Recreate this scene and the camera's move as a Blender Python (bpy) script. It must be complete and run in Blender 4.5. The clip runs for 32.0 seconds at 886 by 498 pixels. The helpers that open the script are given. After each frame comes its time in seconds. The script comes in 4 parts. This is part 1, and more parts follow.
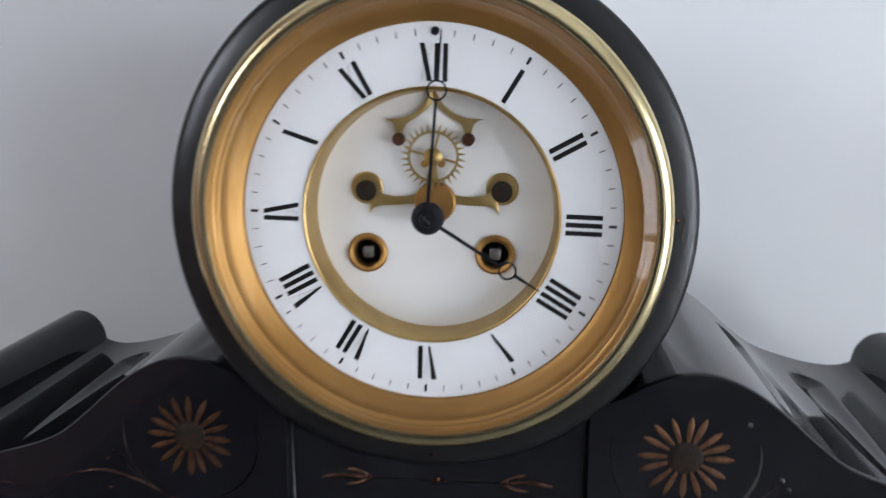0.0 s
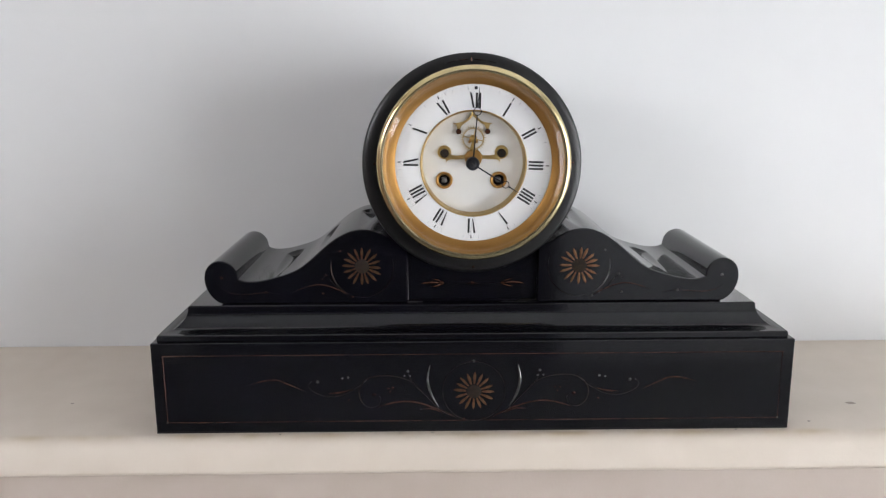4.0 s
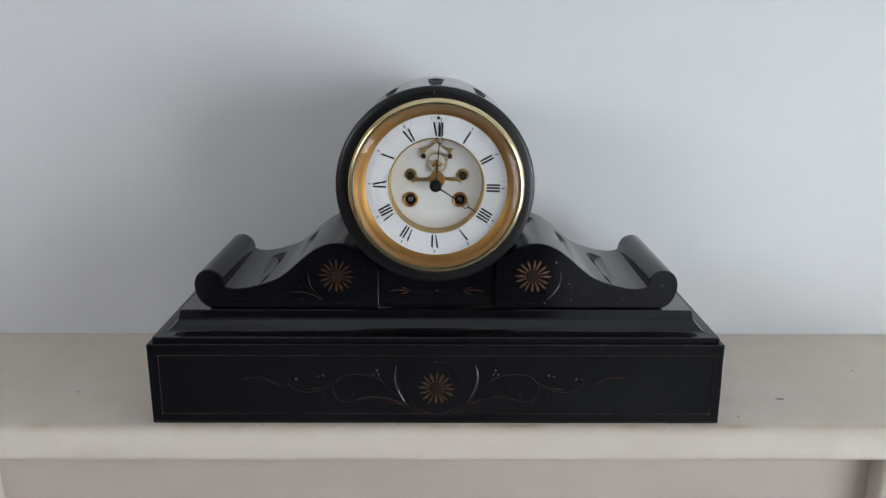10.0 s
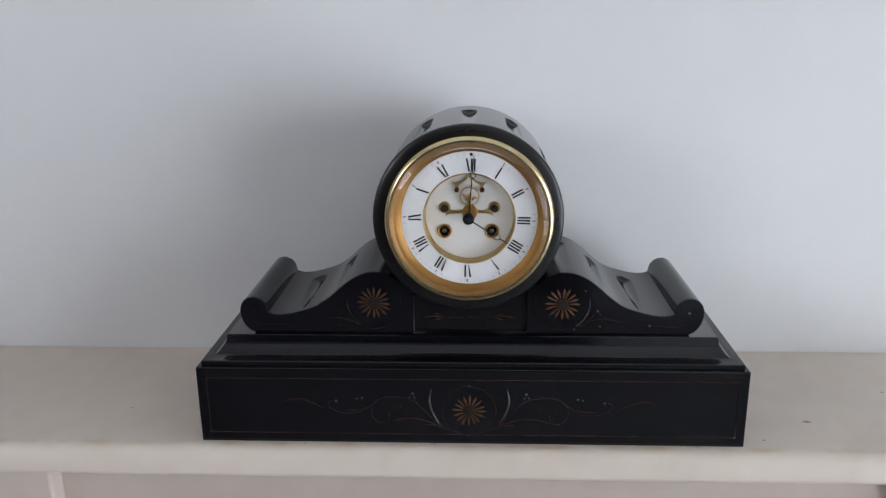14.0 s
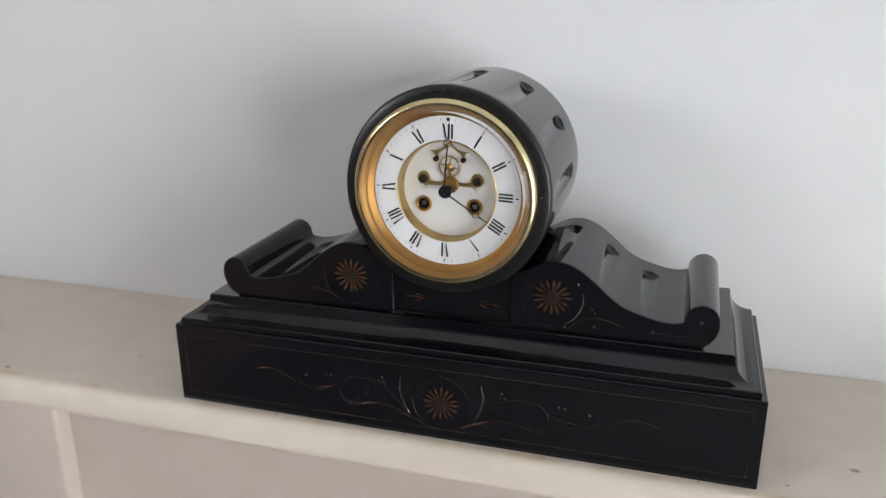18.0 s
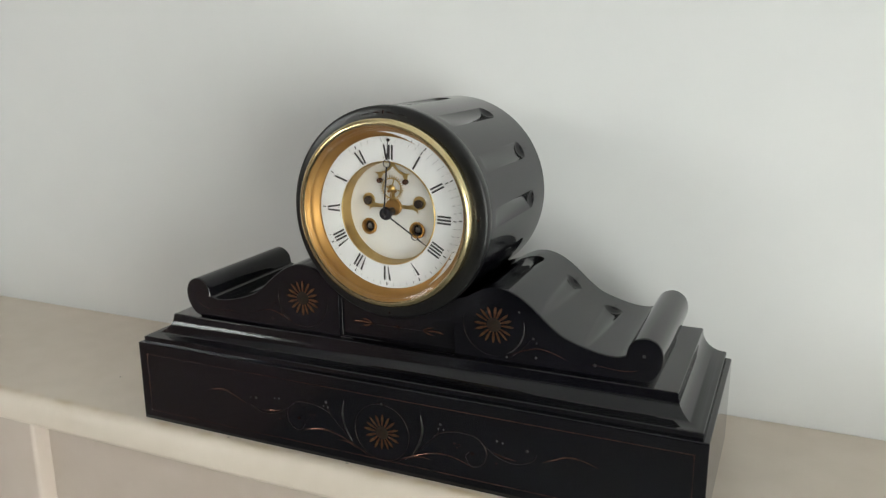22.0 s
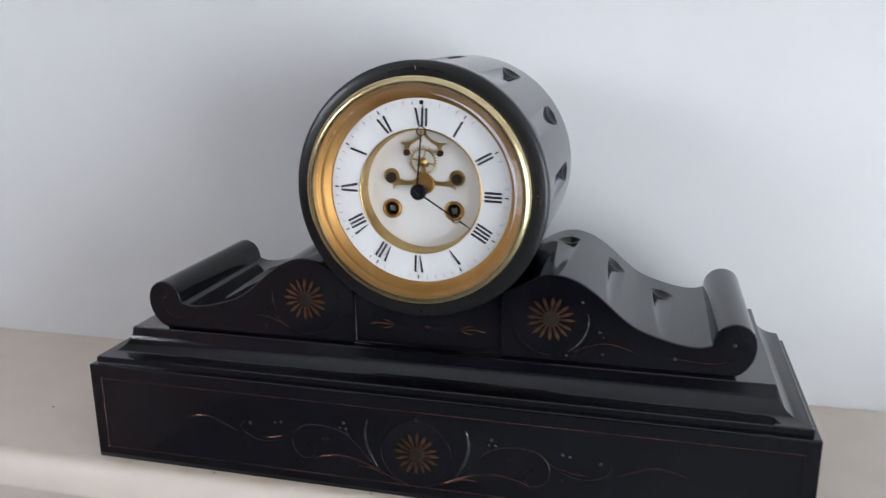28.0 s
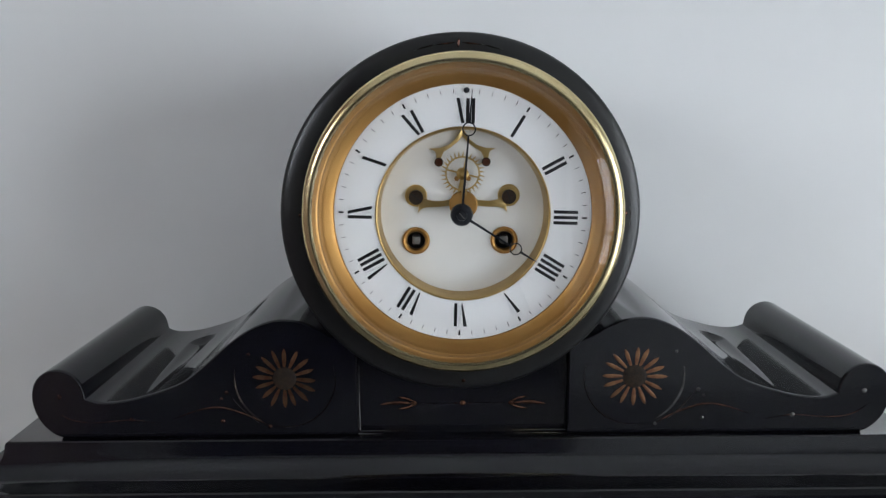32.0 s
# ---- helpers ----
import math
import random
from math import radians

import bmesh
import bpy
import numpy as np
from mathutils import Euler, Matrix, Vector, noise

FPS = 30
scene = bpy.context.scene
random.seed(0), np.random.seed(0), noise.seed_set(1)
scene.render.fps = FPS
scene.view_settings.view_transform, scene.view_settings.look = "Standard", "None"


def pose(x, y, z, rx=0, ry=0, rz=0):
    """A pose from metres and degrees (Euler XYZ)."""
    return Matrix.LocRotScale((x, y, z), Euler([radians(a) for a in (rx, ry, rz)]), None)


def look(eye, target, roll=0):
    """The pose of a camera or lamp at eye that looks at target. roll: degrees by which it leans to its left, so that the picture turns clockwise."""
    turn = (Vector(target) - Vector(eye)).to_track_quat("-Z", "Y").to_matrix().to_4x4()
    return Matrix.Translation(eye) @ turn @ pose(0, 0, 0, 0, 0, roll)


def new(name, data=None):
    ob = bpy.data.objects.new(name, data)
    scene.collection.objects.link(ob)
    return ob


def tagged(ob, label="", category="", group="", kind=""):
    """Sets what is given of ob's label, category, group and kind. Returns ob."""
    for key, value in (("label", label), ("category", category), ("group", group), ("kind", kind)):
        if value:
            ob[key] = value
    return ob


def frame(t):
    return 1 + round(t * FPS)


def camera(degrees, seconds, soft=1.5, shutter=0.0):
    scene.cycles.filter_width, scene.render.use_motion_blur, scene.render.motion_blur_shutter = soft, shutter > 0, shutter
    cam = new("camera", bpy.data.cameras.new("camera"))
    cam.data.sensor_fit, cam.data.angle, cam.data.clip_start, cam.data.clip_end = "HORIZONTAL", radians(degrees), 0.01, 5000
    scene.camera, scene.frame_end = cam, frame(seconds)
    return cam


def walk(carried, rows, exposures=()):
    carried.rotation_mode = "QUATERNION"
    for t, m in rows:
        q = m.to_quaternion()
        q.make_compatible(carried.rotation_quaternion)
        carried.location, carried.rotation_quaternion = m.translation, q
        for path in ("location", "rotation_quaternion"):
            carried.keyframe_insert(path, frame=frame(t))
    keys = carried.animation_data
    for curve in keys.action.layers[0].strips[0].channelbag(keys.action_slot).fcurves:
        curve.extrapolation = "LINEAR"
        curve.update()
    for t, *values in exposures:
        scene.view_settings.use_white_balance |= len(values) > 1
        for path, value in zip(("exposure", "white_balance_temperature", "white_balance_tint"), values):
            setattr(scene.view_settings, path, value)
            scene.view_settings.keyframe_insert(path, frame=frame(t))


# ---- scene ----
cam = camera(57.08, 32.0, soft=1.3, shutter=0.5)
# seconds, eye in metres, then turn to the left, tilt up and roll in degrees
ROWS = [
    (0, 0.0274, -0.2226, 0.2452, 5.63, -12.51, -0.13),
    (0.5, -0.0016, -0.2793, 0.2462, 1.09, -12.21, -0.07),
    (1, -0.0147, -0.3241, 0.2526, -2.05, -10.69, -0.23),
    (1.5, -0.0030, -0.3400, 0.2571, -1.16, -13.06, -0.31),
    (2, 0.0259, -0.3993, 0.2480, 0.12, -11.85, 0.47),
    (2.5, 0.0144, -0.4629, 0.2498, 2.41, -12.33, 0.20),
    (3, -0.0322, -0.5293, 0.2449, -1.02, -11.58, -1.07),
    (3.5, -0.0342, -0.5757, 0.2615, -1.24, -11.93, -0.45),
    (5.5, -0.0089, -0.5815, 0.2645, 0.85, -11.19, -0.21),
    (6, -0.0098, -0.5897, 0.2526, 0.64, -9.86, -0.16),
    (6.5, -0.0075, -0.5932, 0.2668, 0.77, -10.64, 0.12),
    (7, -0.0095, -0.6040, 0.2766, 0.66, -10.63, 0.44),
    (7.5, -0.0070, -0.6175, 0.2887, -0.47, -12.01, 0.18),
    (8, -0.0090, -0.6242, 0.2995, -0.68, -12.66, -0.02),
    (8.5, -0.0087, -0.6231, 0.3099, -0.16, -13.43, -0.22),
    (9, -0.0015, -0.6204, 0.3249, 0.18, -13.43, -0.13),
    (9.5, -0.0003, -0.6319, 0.3156, 0.13, -14.12, 0.07),
    (10, 0.0018, -0.6299, 0.3259, -0.32, -15.33, 0.21),
    (10.5, 0.0038, -0.6271, 0.3241, -0.06, -14.21, 0.11),
    (11, 0.0016, -0.6317, 0.3317, 0.02, -14.42, 0.11),
    (11.5, 0.0026, -0.6435, 0.3427, 0.71, -14.40, -0.09),
    (12, 0.0080, -0.6487, 0.3618, 0.83, -14.81, 0.39),
    (12.5, 0.0080, -0.6427, 0.3840, 1.95, -17.06, -0.15),
    (13, 0.0074, -0.6446, 0.3710, 1.64, -16.36, 0.23),
    (13.5, 0.0075, -0.6465, 0.3669, 2.53, -16.12, -0.34),
    (14, 0.0079, -0.6466, 0.3700, 2.61, -16.38, -0.60),
    (14.5, 0.0046, -0.6500, 0.3589, 2.64, -15.51, -0.41),
    (16.5, 0.0292, -0.6382, 0.3486, 3.93, -14.58, -1.07),
    (17, 0.0632, -0.6161, 0.3492, 7.87, -17.05, -0.74),
    (17.5, 0.0956, -0.5823, 0.3361, 8.73, -17.11, -1.24),
    (18, 0.1731, -0.5506, 0.3532, 17.21, -18.38, -0.27),
    (18.5, 0.2600, -0.5480, 0.3507, 23.55, -18.07, -0.27),
    (19, 0.3033, -0.5568, 0.3522, 26.12, -16.79, -0.46),
    (19.5, 0.3061, -0.5622, 0.3570, 26.41, -17.41, -0.29),
    (20, 0.3046, -0.5614, 0.3613, 26.32, -18.39, -0.69),
    (20.5, 0.3052, -0.5659, 0.3573, 26.41, -17.56, -0.75),
    (21, 0.2962, -0.5527, 0.3506, 25.29, -16.44, -0.71),
    (21.5, 0.2898, -0.5293, 0.3333, 25.16, -14.52, -0.69),
    (22, 0.2767, -0.5090, 0.3219, 23.78, -14.02, -0.28),
    (22.5, 0.2668, -0.5016, 0.3089, 23.51, -13.97, 0.14),
    (23, 0.2567, -0.4800, 0.3104, 23.14, -14.53, -0.11),
    (23.5, 0.2530, -0.4782, 0.2990, 22.77, -13.53, 0.16),
    (24, 0.2450, -0.4655, 0.3058, 22.95, -14.91, 0.26),
    (24.5, 0.2441, -0.4710, 0.2932, 22.85, -13.88, 0.55),
    (25, 0.2339, -0.4657, 0.2985, 23.06, -14.90, 0.47),
    (25.5, 0.2344, -0.4702, 0.2940, 22.67, -14.62, 0.34),
    (27.5, 0.1850, -0.4548, 0.2968, 18.29, -16.05, -0.25),
    (28, 0.1364, -0.4571, 0.2958, 14.42, -14.87, -0.39),
    (28.5, 0.0867, -0.4622, 0.2905, 10.35, -14.69, -1.84),
    (29, 0.0867, -0.4597, 0.2762, 8.25, -13.72, -3.03),
    (29.5, 0.0687, -0.4458, 0.2785, 5.91, -12.36, -1.37),
    (30, 0.0241, -0.4350, 0.2753, 3.36, -11.67, -2.22),
    (30.5, 0.0071, -0.4152, 0.2601, 1.74, -10.38, -2.30),
    (31, -0.0006, -0.3808, 0.2524, 1.39, -10.49, -1.03),
    (31.5, -0.0096, -0.3520, 0.2612, 0.03, -11.80, -0.58),
    (32, -0.0114, -0.3425, 0.2508, -0.37, -10.25, -0.34),
]
# seconds, stops, kelvin, tint of the picture along the way
LIGHTING = [
    (0.0, +0.15, 5910, 11.4),
    (1.0, +0.22, 6075, 14.9),
    (2.0, +0.12, 6008, 12.8),
    (3.0, +0.30, 6109, 12.5),
    (6.0, +0.35, 6691, 6.2),
    (7.0, +0.08, 6613, 4.1),
    (8.0, -0.08, 6131, 6.2),
    (9.0, -0.15, 5971, 6.7),
    (10.0, -0.07, 6006, 7.8),
    (11.0, -0.07, 6006, 9.5),
    (12.0, -0.10, 5973, 10.1),
    (13.0, -0.10, 6007, 11.2),
    (14.0, -0.07, 6007, 11.2),
    (17.0, +0.04, 6180, 11.2),
    (18.0, +0.17, 6332, 10.2),
    (19.0, +0.55, 6795, 11.0),
    (20.0, +0.43, 6668, 9.7),
    (21.0, +0.25, 6799, 4.7),
    (22.0, +0.12, 6718, 2.7),
    (23.0, +0.03, 6342, 6.7),
    (24.0, +0.00, 6110, 10.8),
    (25.0, +0.10, 6075, 11.5),
    (28.0, +0.27, 6007, 11.2),
    (29.0, +0.33, 6007, 11.2),
    (30.0, +0.17, 6040, 8.8),
    (31.0, +0.00, 5939, 9.1),
    (32.0, -0.05, 6006, 7.8),
]
walk(cam, [(t, Matrix.Translation((x, y, z)) @ pose(0, 0, 0, 90 + pitch, 0, yaw) @ pose(0, 0, 0, 0, 0, roll))
           for t, x, y, z, yaw, pitch, roll in ROWS], LIGHTING)

# ---- world and light ----
world = bpy.data.worlds.new("sky")
scene.world = world
world.use_nodes = True
wn = world.node_tree.nodes
sky = wn.new("ShaderNodeTexSky")
sky.sky_type, sky.sun_disc = "NISHITA", False
sky.sun_elevation, sky.sun_rotation = radians(38), radians(150)
world.node_tree.links.new(sky.outputs[0], wn["Background"].inputs[0])
wn["Background"].inputs[1].default_value = 0.12

WEST, EAST, SOUTH, NORTH, FLOOR, CEIL = -1.55, 2.3, -3.4, 0.21, -1.15, 1.75
WIN_Y0, WIN_Y1, WIN_Z0, WIN_Z1 = -3.05, -0.80, -1.05, 0.88
FILL_Y0, FILL_Y1, FILL_Z0, FILL_Z1 = -2.20, -1.08, 0.45, 1.12


def area_lamp(watts, width, height, eye, target):
    data = bpy.data.lights.new("window_and_fill_light", "AREA")
    data.shape, data.size, data.size_y = "RECTANGLE", width, height
    data.energy, data.color = watts, (0.97, 0.985, 1.0)
    new("window_and_fill_light", data).matrix_world = look(eye, target)


wy, wz = (WIN_Y0 + WIN_Y1) / 2, (WIN_Z0 + WIN_Z1) / 2
area_lamp(62, WIN_Y1 - WIN_Y0 - 0.1, WIN_Z1 - WIN_Z0 - 0.1, (EAST + 0.16, wy, wz), (0, wy, wz))
# fill light in an added, unseen opening; lifts the wall left of the clock
wy, wz = (FILL_Y0 + FILL_Y1) / 2, (FILL_Z0 + FILL_Z1) / 2
area_lamp(12.6, FILL_Y1 - FILL_Y0 - 0.1, FILL_Z1 - FILL_Z0 - 0.1, (WEST - 0.16, wy, wz), (0, wy, wz))

# ---- materials ----


def material(name, color, rough=0.5, metal=0.0, vary=0.0, scale=40.0, tint=None, bump=0.0, bump_scale=300.0,
             rough_vary=0.0, ior=1.5, coat=0.0, coarse=None, vein=None, bias=-1.1, stain=None):
    """A surface with colour varied at two scales, roughness wear and a fine relief."""
    m = bpy.data.materials.new(name)
    m.use_nodes = True
    nt = m.node_tree
    n, link = nt.nodes, nt.links.new
    b = n["Principled BSDF"]
    b.inputs["Base Color"].default_value = (*color, 1)
    b.inputs["Roughness"].default_value = rough
    b.inputs["Metallic"].default_value = metal
    b.inputs["IOR"].default_value = ior
    b.inputs["Coat Weight"].default_value = coat
    b.inputs["Coat Roughness"].default_value = 0.06
    co = n.new("ShaderNodeTexCoord")

    def noisy(s, detail=4.0):
        t = n.new("ShaderNodeTexNoise")
        t.inputs["Scale"].default_value, t.inputs["Detail"].default_value = s, detail
        link(co.outputs["Object"], t.inputs["Vector"])
        return t.outputs["Fac"]

    if vary:
        other = tint or tuple(max(0.0, c * (1 - vary)) for c in color)
        mix = n.new("ShaderNodeMix")
        mix.data_type = "RGBA"
        add = n.new("ShaderNodeMath")
        add.operation = "MULTIPLY_ADD"
        link(noisy(scale), add.inputs[0])
        add.inputs[1].default_value = 1.6
        low = n.new("ShaderNodeMath")
        low.operation = "MULTIPLY_ADD"
        link(noisy(coarse or scale / 8), low.inputs[0])
        low.inputs[1].default_value, low.inputs[2].default_value = 1.6, bias
        link(low.outputs[0], add.inputs[2])
        ramp = n.new("ShaderNodeClamp")
        link(add.outputs[0], ramp.inputs[0])
        link(ramp.outputs[0], mix.inputs[0])
        mix.inputs[6].default_value = (*color, 1)
        mix.inputs[7].default_value = (*other, 1)
        out = mix.outputs[2]
        if vein:
            wave = n.new("ShaderNodeTexWave")
            wave.inputs["Scale"].default_value, wave.inputs["Distortion"].default_value = vein[1], 9.0
            wave.inputs["Detail"].default_value = 4.0
            link(co.outputs["Object"], wave.inputs["Vector"])
            sharp = n.new("ShaderNodeMath")
            sharp.operation = "POWER"
            link(wave.outputs["Fac"], sharp.inputs[0])
            sharp.inputs[1].default_value = 14.0
            soft = n.new("ShaderNodeMath")
            soft.operation = "MULTIPLY"
            link(sharp.outputs[0], soft.inputs[0])
            soft.inputs[1].default_value = vein[2]
            m2 = n.new("ShaderNodeMix")
            m2.data_type = "RGBA"
            link(soft.outputs[0], m2.inputs[0])
            link(out, m2.inputs[6])
            m2.inputs[7].default_value = (*vein[0], 1)
            out = m2.outputs[2]
        if stain:
            # a broken line of old varnish stain that runs along x at one depth
            axes = n.new("ShaderNodeSeparateXYZ")
            link(co.outputs["Object"], axes.inputs[0])
            chain = axes.outputs["Y"]
            for op, value in (("SUBTRACT", stain[1]), ("DIVIDE", stain[2]), ("POWER", 2.0), ("MULTIPLY", -1.0), ("EXPONENT", 0.0), ("MULTIPLY", stain[3])):
                step = n.new("ShaderNodeMath")
                step.operation = op
                link(chain, step.inputs[0])
                if op != "EXPONENT":
                    step.inputs[1].default_value = value
                chain = step.outputs[0]
            broken = n.new("ShaderNodeMath")
            broken.operation, broken.use_clamp = "MULTIPLY_ADD", True
            link(noisy(22), broken.inputs[0])
            broken.inputs[1].default_value, broken.inputs[2].default_value = 4.0, -1.6
            both = n.new("ShaderNodeMath")
            both.operation = "MULTIPLY"
            link(chain, both.inputs[0])
            link(broken.outputs[0], both.inputs[1])
            m3 = n.new("ShaderNodeMix")
            m3.data_type = "RGBA"
            link(both.outputs[0], m3.inputs[0])
            link(out, m3.inputs[6])
            m3.inputs[7].default_value = (*stain[0], 1)
            out = m3.outputs[2]
        link(out, b.inputs["Base Color"])
    if rough_vary:
        r = n.new("ShaderNodeMath")
        r.operation = "MULTIPLY_ADD"
        link(noisy(scale * 0.7 if scale else 30), r.inputs[0])
        r.inputs[1].default_value, r.inputs[2].default_value = rough_vary * 2, rough - rough_vary
        link(r.outputs[0], b.inputs["Roughness"])
    if bump:
        bp = n.new("ShaderNodeBump")
        bp.inputs["Strength"].default_value, bp.inputs["Distance"].default_value = 1.0, bump
        link(noisy(bump_scale, 3.0), bp.inputs["Height"])
        link(bp.outputs[0], b.inputs["Normal"])
    return m


def glass_material(name, rough=0.0, color=(1, 1, 1)):
    m = bpy.data.materials.new(name)
    m.use_nodes = True
    b = m.node_tree.nodes["Principled BSDF"]
    b.inputs["Base Color"].default_value = (*color, 1)
    b.inputs["Roughness"].default_value = rough
    b.inputs["Transmission Weight"].default_value = 1.0
    b.inputs["IOR"].default_value = 1.47
    return m


SLATE = material("polished_black_slate", (0.0036, 0.0036, 0.0060), 0.075, vary=0.5, scale=60, tint=(0.0057, 0.0055, 0.0067), bump=0.00001,
                 bump_scale=900, rough_vary=0.03, ior=1.52, coarse=9)
SLATE_MATT = material("honed_black_slate", (0.009, 0.009, 0.010), 0.38, vary=0.4, scale=90, bump=0.00002, bump_scale=1200, rough_vary=0.08)
SLATE_SATIN = material("satin_black_slate", (0.0072, 0.0070, 0.0074), 0.31, vary=0.5, scale=130, tint=(0.0078, 0.0075, 0.0076), coarse=22, rough_vary=0.02)
SCREW_STEEL = material("brown_steel", (0.085, 0.062, 0.046), 0.36, 0.85, vary=0.5, scale=400)
BRASS = material("polished_lacquered_brass", (0.80, 0.69, 0.42), 0.23, 1.0, vary=0.2, scale=70, tint=(0.71, 0.56, 0.29), rough_vary=0.05)
GILT = material("warm_gilt_brass", (0.41, 0.235, 0.078), 0.50, 1.0, vary=0.3, scale=55, tint=(0.33, 0.172, 0.048), rough_vary=0.06)
GILT_MATT = material("matt_gilt_brass", (0.55, 0.40, 0.17), 0.40, 1.0, vary=0.3, scale=150, tint=(0.42, 0.28, 0.095), rough_vary=0.08)
ENAMEL = material("white_enamel", (0.76, 0.76, 0.76), 0.22, vary=0.04, scale=60, tint=(0.73, 0.73, 0.725), coat=0.3)
ENAMEL_CREAM = material("cream_white_enamel", (0.75, 0.74, 0.71), 0.25, vary=0.05, scale=60, tint=(0.71, 0.685, 0.63), coat=0.3)
INK = material("black_enamel_paint", (0.008, 0.008, 0.009), 0.35, vary=0.3, scale=400)
INK_GREY = material("worn_grey_enamel_paint", (0.075, 0.075, 0.08), 0.45, vary=0.4, scale=500)
STEEL = material("blued_steel", (0.035, 0.037, 0.045), 0.32, 0.7, vary=0.3, scale=300)
STEEL_LIGHT = material("worn_steel", (0.25, 0.235, 0.22), 0.42, 1.0, vary=0.3, scale=300)
DARK_HOLE = material("dark_movement_recess", (0.012, 0.010, 0.008), 0.6, vary=0.4, scale=200)
JEWEL = material("carnelian_pallet", (0.065, 0.024, 0.014), 0.18, vary=0.3, scale=400, coat=0.5)
COPPER = material("worn_copper_gilding", (0.185, 0.090, 0.066), 0.25, 1.0, ior=1.35, vary=0.5, scale=330, tint=(0.014, 0.009, 0.008), coarse=75, bias=-1.0, bump=0.00003)
GOLD_LEAF = material("worn_gold_gilding", (0.48, 0.262, 0.135), 0.275, 1.0, ior=1.3, vary=0.5, scale=420, tint=(0.20, 0.085, 0.048), coarse=130, bias=-1.0, bump=0.00004)
GOLD_WORN = material("rubbed_copper_gold_gilding", (0.27, 0.135, 0.080), 0.25, 1.0, ior=1.3, vary=0.5, scale=380, tint=(0.10, 0.045, 0.030), coarse=110, bias=-1.0, bump=0.00004)
SILVER_LEAF = material("pale_grey_gilding", (0.20, 0.20, 0.19), 0.28, 1.0, vary=0.6, scale=260, tint=(0.03, 0.028, 0.026), coarse=40)
# pale colour painted where the panel's joint edge catches the light
LIT_EDGE = material("painted_lit_edge", (0.25, 0.24, 0.225), 0.7, vary=0.5, scale=400, tint=(0.10, 0.095, 0.09), coarse=90)
FAINT = material("dull_olive_gilding", (0.042, 0.032, 0.027), 0.28, 1.0, vary=0.6, scale=200, tint=(0.009, 0.0075, 0.0065), coarse=30)
SEED = material("stippled_dark_bronze", (0.004, 0.003, 0.0025), 0.6, ior=1.25, vary=0.6, scale=900, tint=(0.030, 0.018, 0.010), bump=0.0003, bump_scale=1400)
PLASTER = material("white_painted_plaster", (0.78, 0.78, 0.77), 0.62, vary=0.03, scale=14, tint=(0.755, 0.755, 0.75), coarse=1.6,
                   bump=0.00012, bump_scale=120)
SOUTH_PAINT = material("grey_wall_paint", (0.42, 0.42, 0.42), 0.65, vary=0.05, scale=9, bump=0.0003, bump_scale=140)
WEST_PAINT = material("brown_wall_paint", (0.20, 0.138, 0.124), 0.65, vary=0.05, scale=9, bump=0.0003, bump_scale=140)
RECESS_PAINT = material("dark_recess_paint", (0.03, 0.03, 0.032), 0.7, vary=0.05, scale=9, bump=0.0003, bump_scale=140)
ROOM_PAINT = material("room_wall_paint", (0.74, 0.74, 0.74), 0.65, vary=0.05, scale=9, bump=0.0003, bump_scale=140)
CEILING_PAINT = material("white_ceiling_paint", (0.70, 0.70, 0.70), 0.7, vary=0.04, scale=9, bump=0.0003, bump_scale=140)
CARPET = material("grey_carpet", (0.175, 0.175, 0.165), 0.95, vary=0.35, scale=220, bump=0.003, bump_scale=500)
STONE = material("cream_limestone", (0.70, 0.617, 0.527), 0.42, vary=0.2, scale=34, tint=(0.645, 0.565, 0.475), coarse=4,
                 bump=0.00012, bump_scale=420, rough_vary=0.1, vein=((0.60, 0.51, 0.41), 2.3, 0.15), stain=((0.50, 0.37, 0.19), -0.0042, 0.0030, 0.6))
# the shelf's limestone in a darker tone, for every piece below the shelf
STONE_DARKER = material("darker_limestone", (0.575, 0.492, 0.435), 0.45, vary=0.2, scale=30, tint=(0.525, 0.445, 0.380), coarse=4,
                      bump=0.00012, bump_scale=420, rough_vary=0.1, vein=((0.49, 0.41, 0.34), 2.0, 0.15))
CHIP = material("dark_stone_speck", (0.40, 0.34, 0.28), 0.7, vary=0.4, scale=500)
WOOD_WHITE = material("white_gloss_joinery", (0.78, 0.78, 0.76), 0.3, vary=0.04, scale=20)
LAWN = material("garden_grass", (0.06, 0.12, 0.03), 0.9, vary=0.5, scale=3, coarse=0.3)
GLASS = glass_material("clear_glass")
BOTTLE_GLASS = glass_material("rippled_glass", 0.16, (0.90, 0.94, 0.91))
BERRY = material("dark_red_berry", (0.12, 0.008, 0.014), 0.3, vary=0.4, scale=200, coat=0.3)
PEBBLE = material("brown_and_grey_pebbles", (0.30, 0.22, 0.14), 0.45, vary=0.7, scale=60, tint=(0.06, 0.06, 0.055))
TWIG = material("thin_brown_twig", (0.10, 0.06, 0.035), 0.7, vary=0.4, scale=200)

# ---- mesh helpers ----


def finish(bm, name, mat, parent=None, smooth=35):
    bmesh.ops.recalc_face_normals(bm, faces=bm.faces)
    me = bpy.data.meshes.new(name)
    bm.to_mesh(me)
    bm.free()
    for p in me.polygons:
        p.use_smooth = True
    me.set_sharp_from_angle(angle=radians(smooth))
    me.materials.append(mat)
    ob = new(name, me)
    ob.parent = parent
    return ob


def part(name, bm, mat, parent, label="", smooth=35):
    ob = finish(bm, name, mat, parent, smooth)
    return tagged(ob, label)


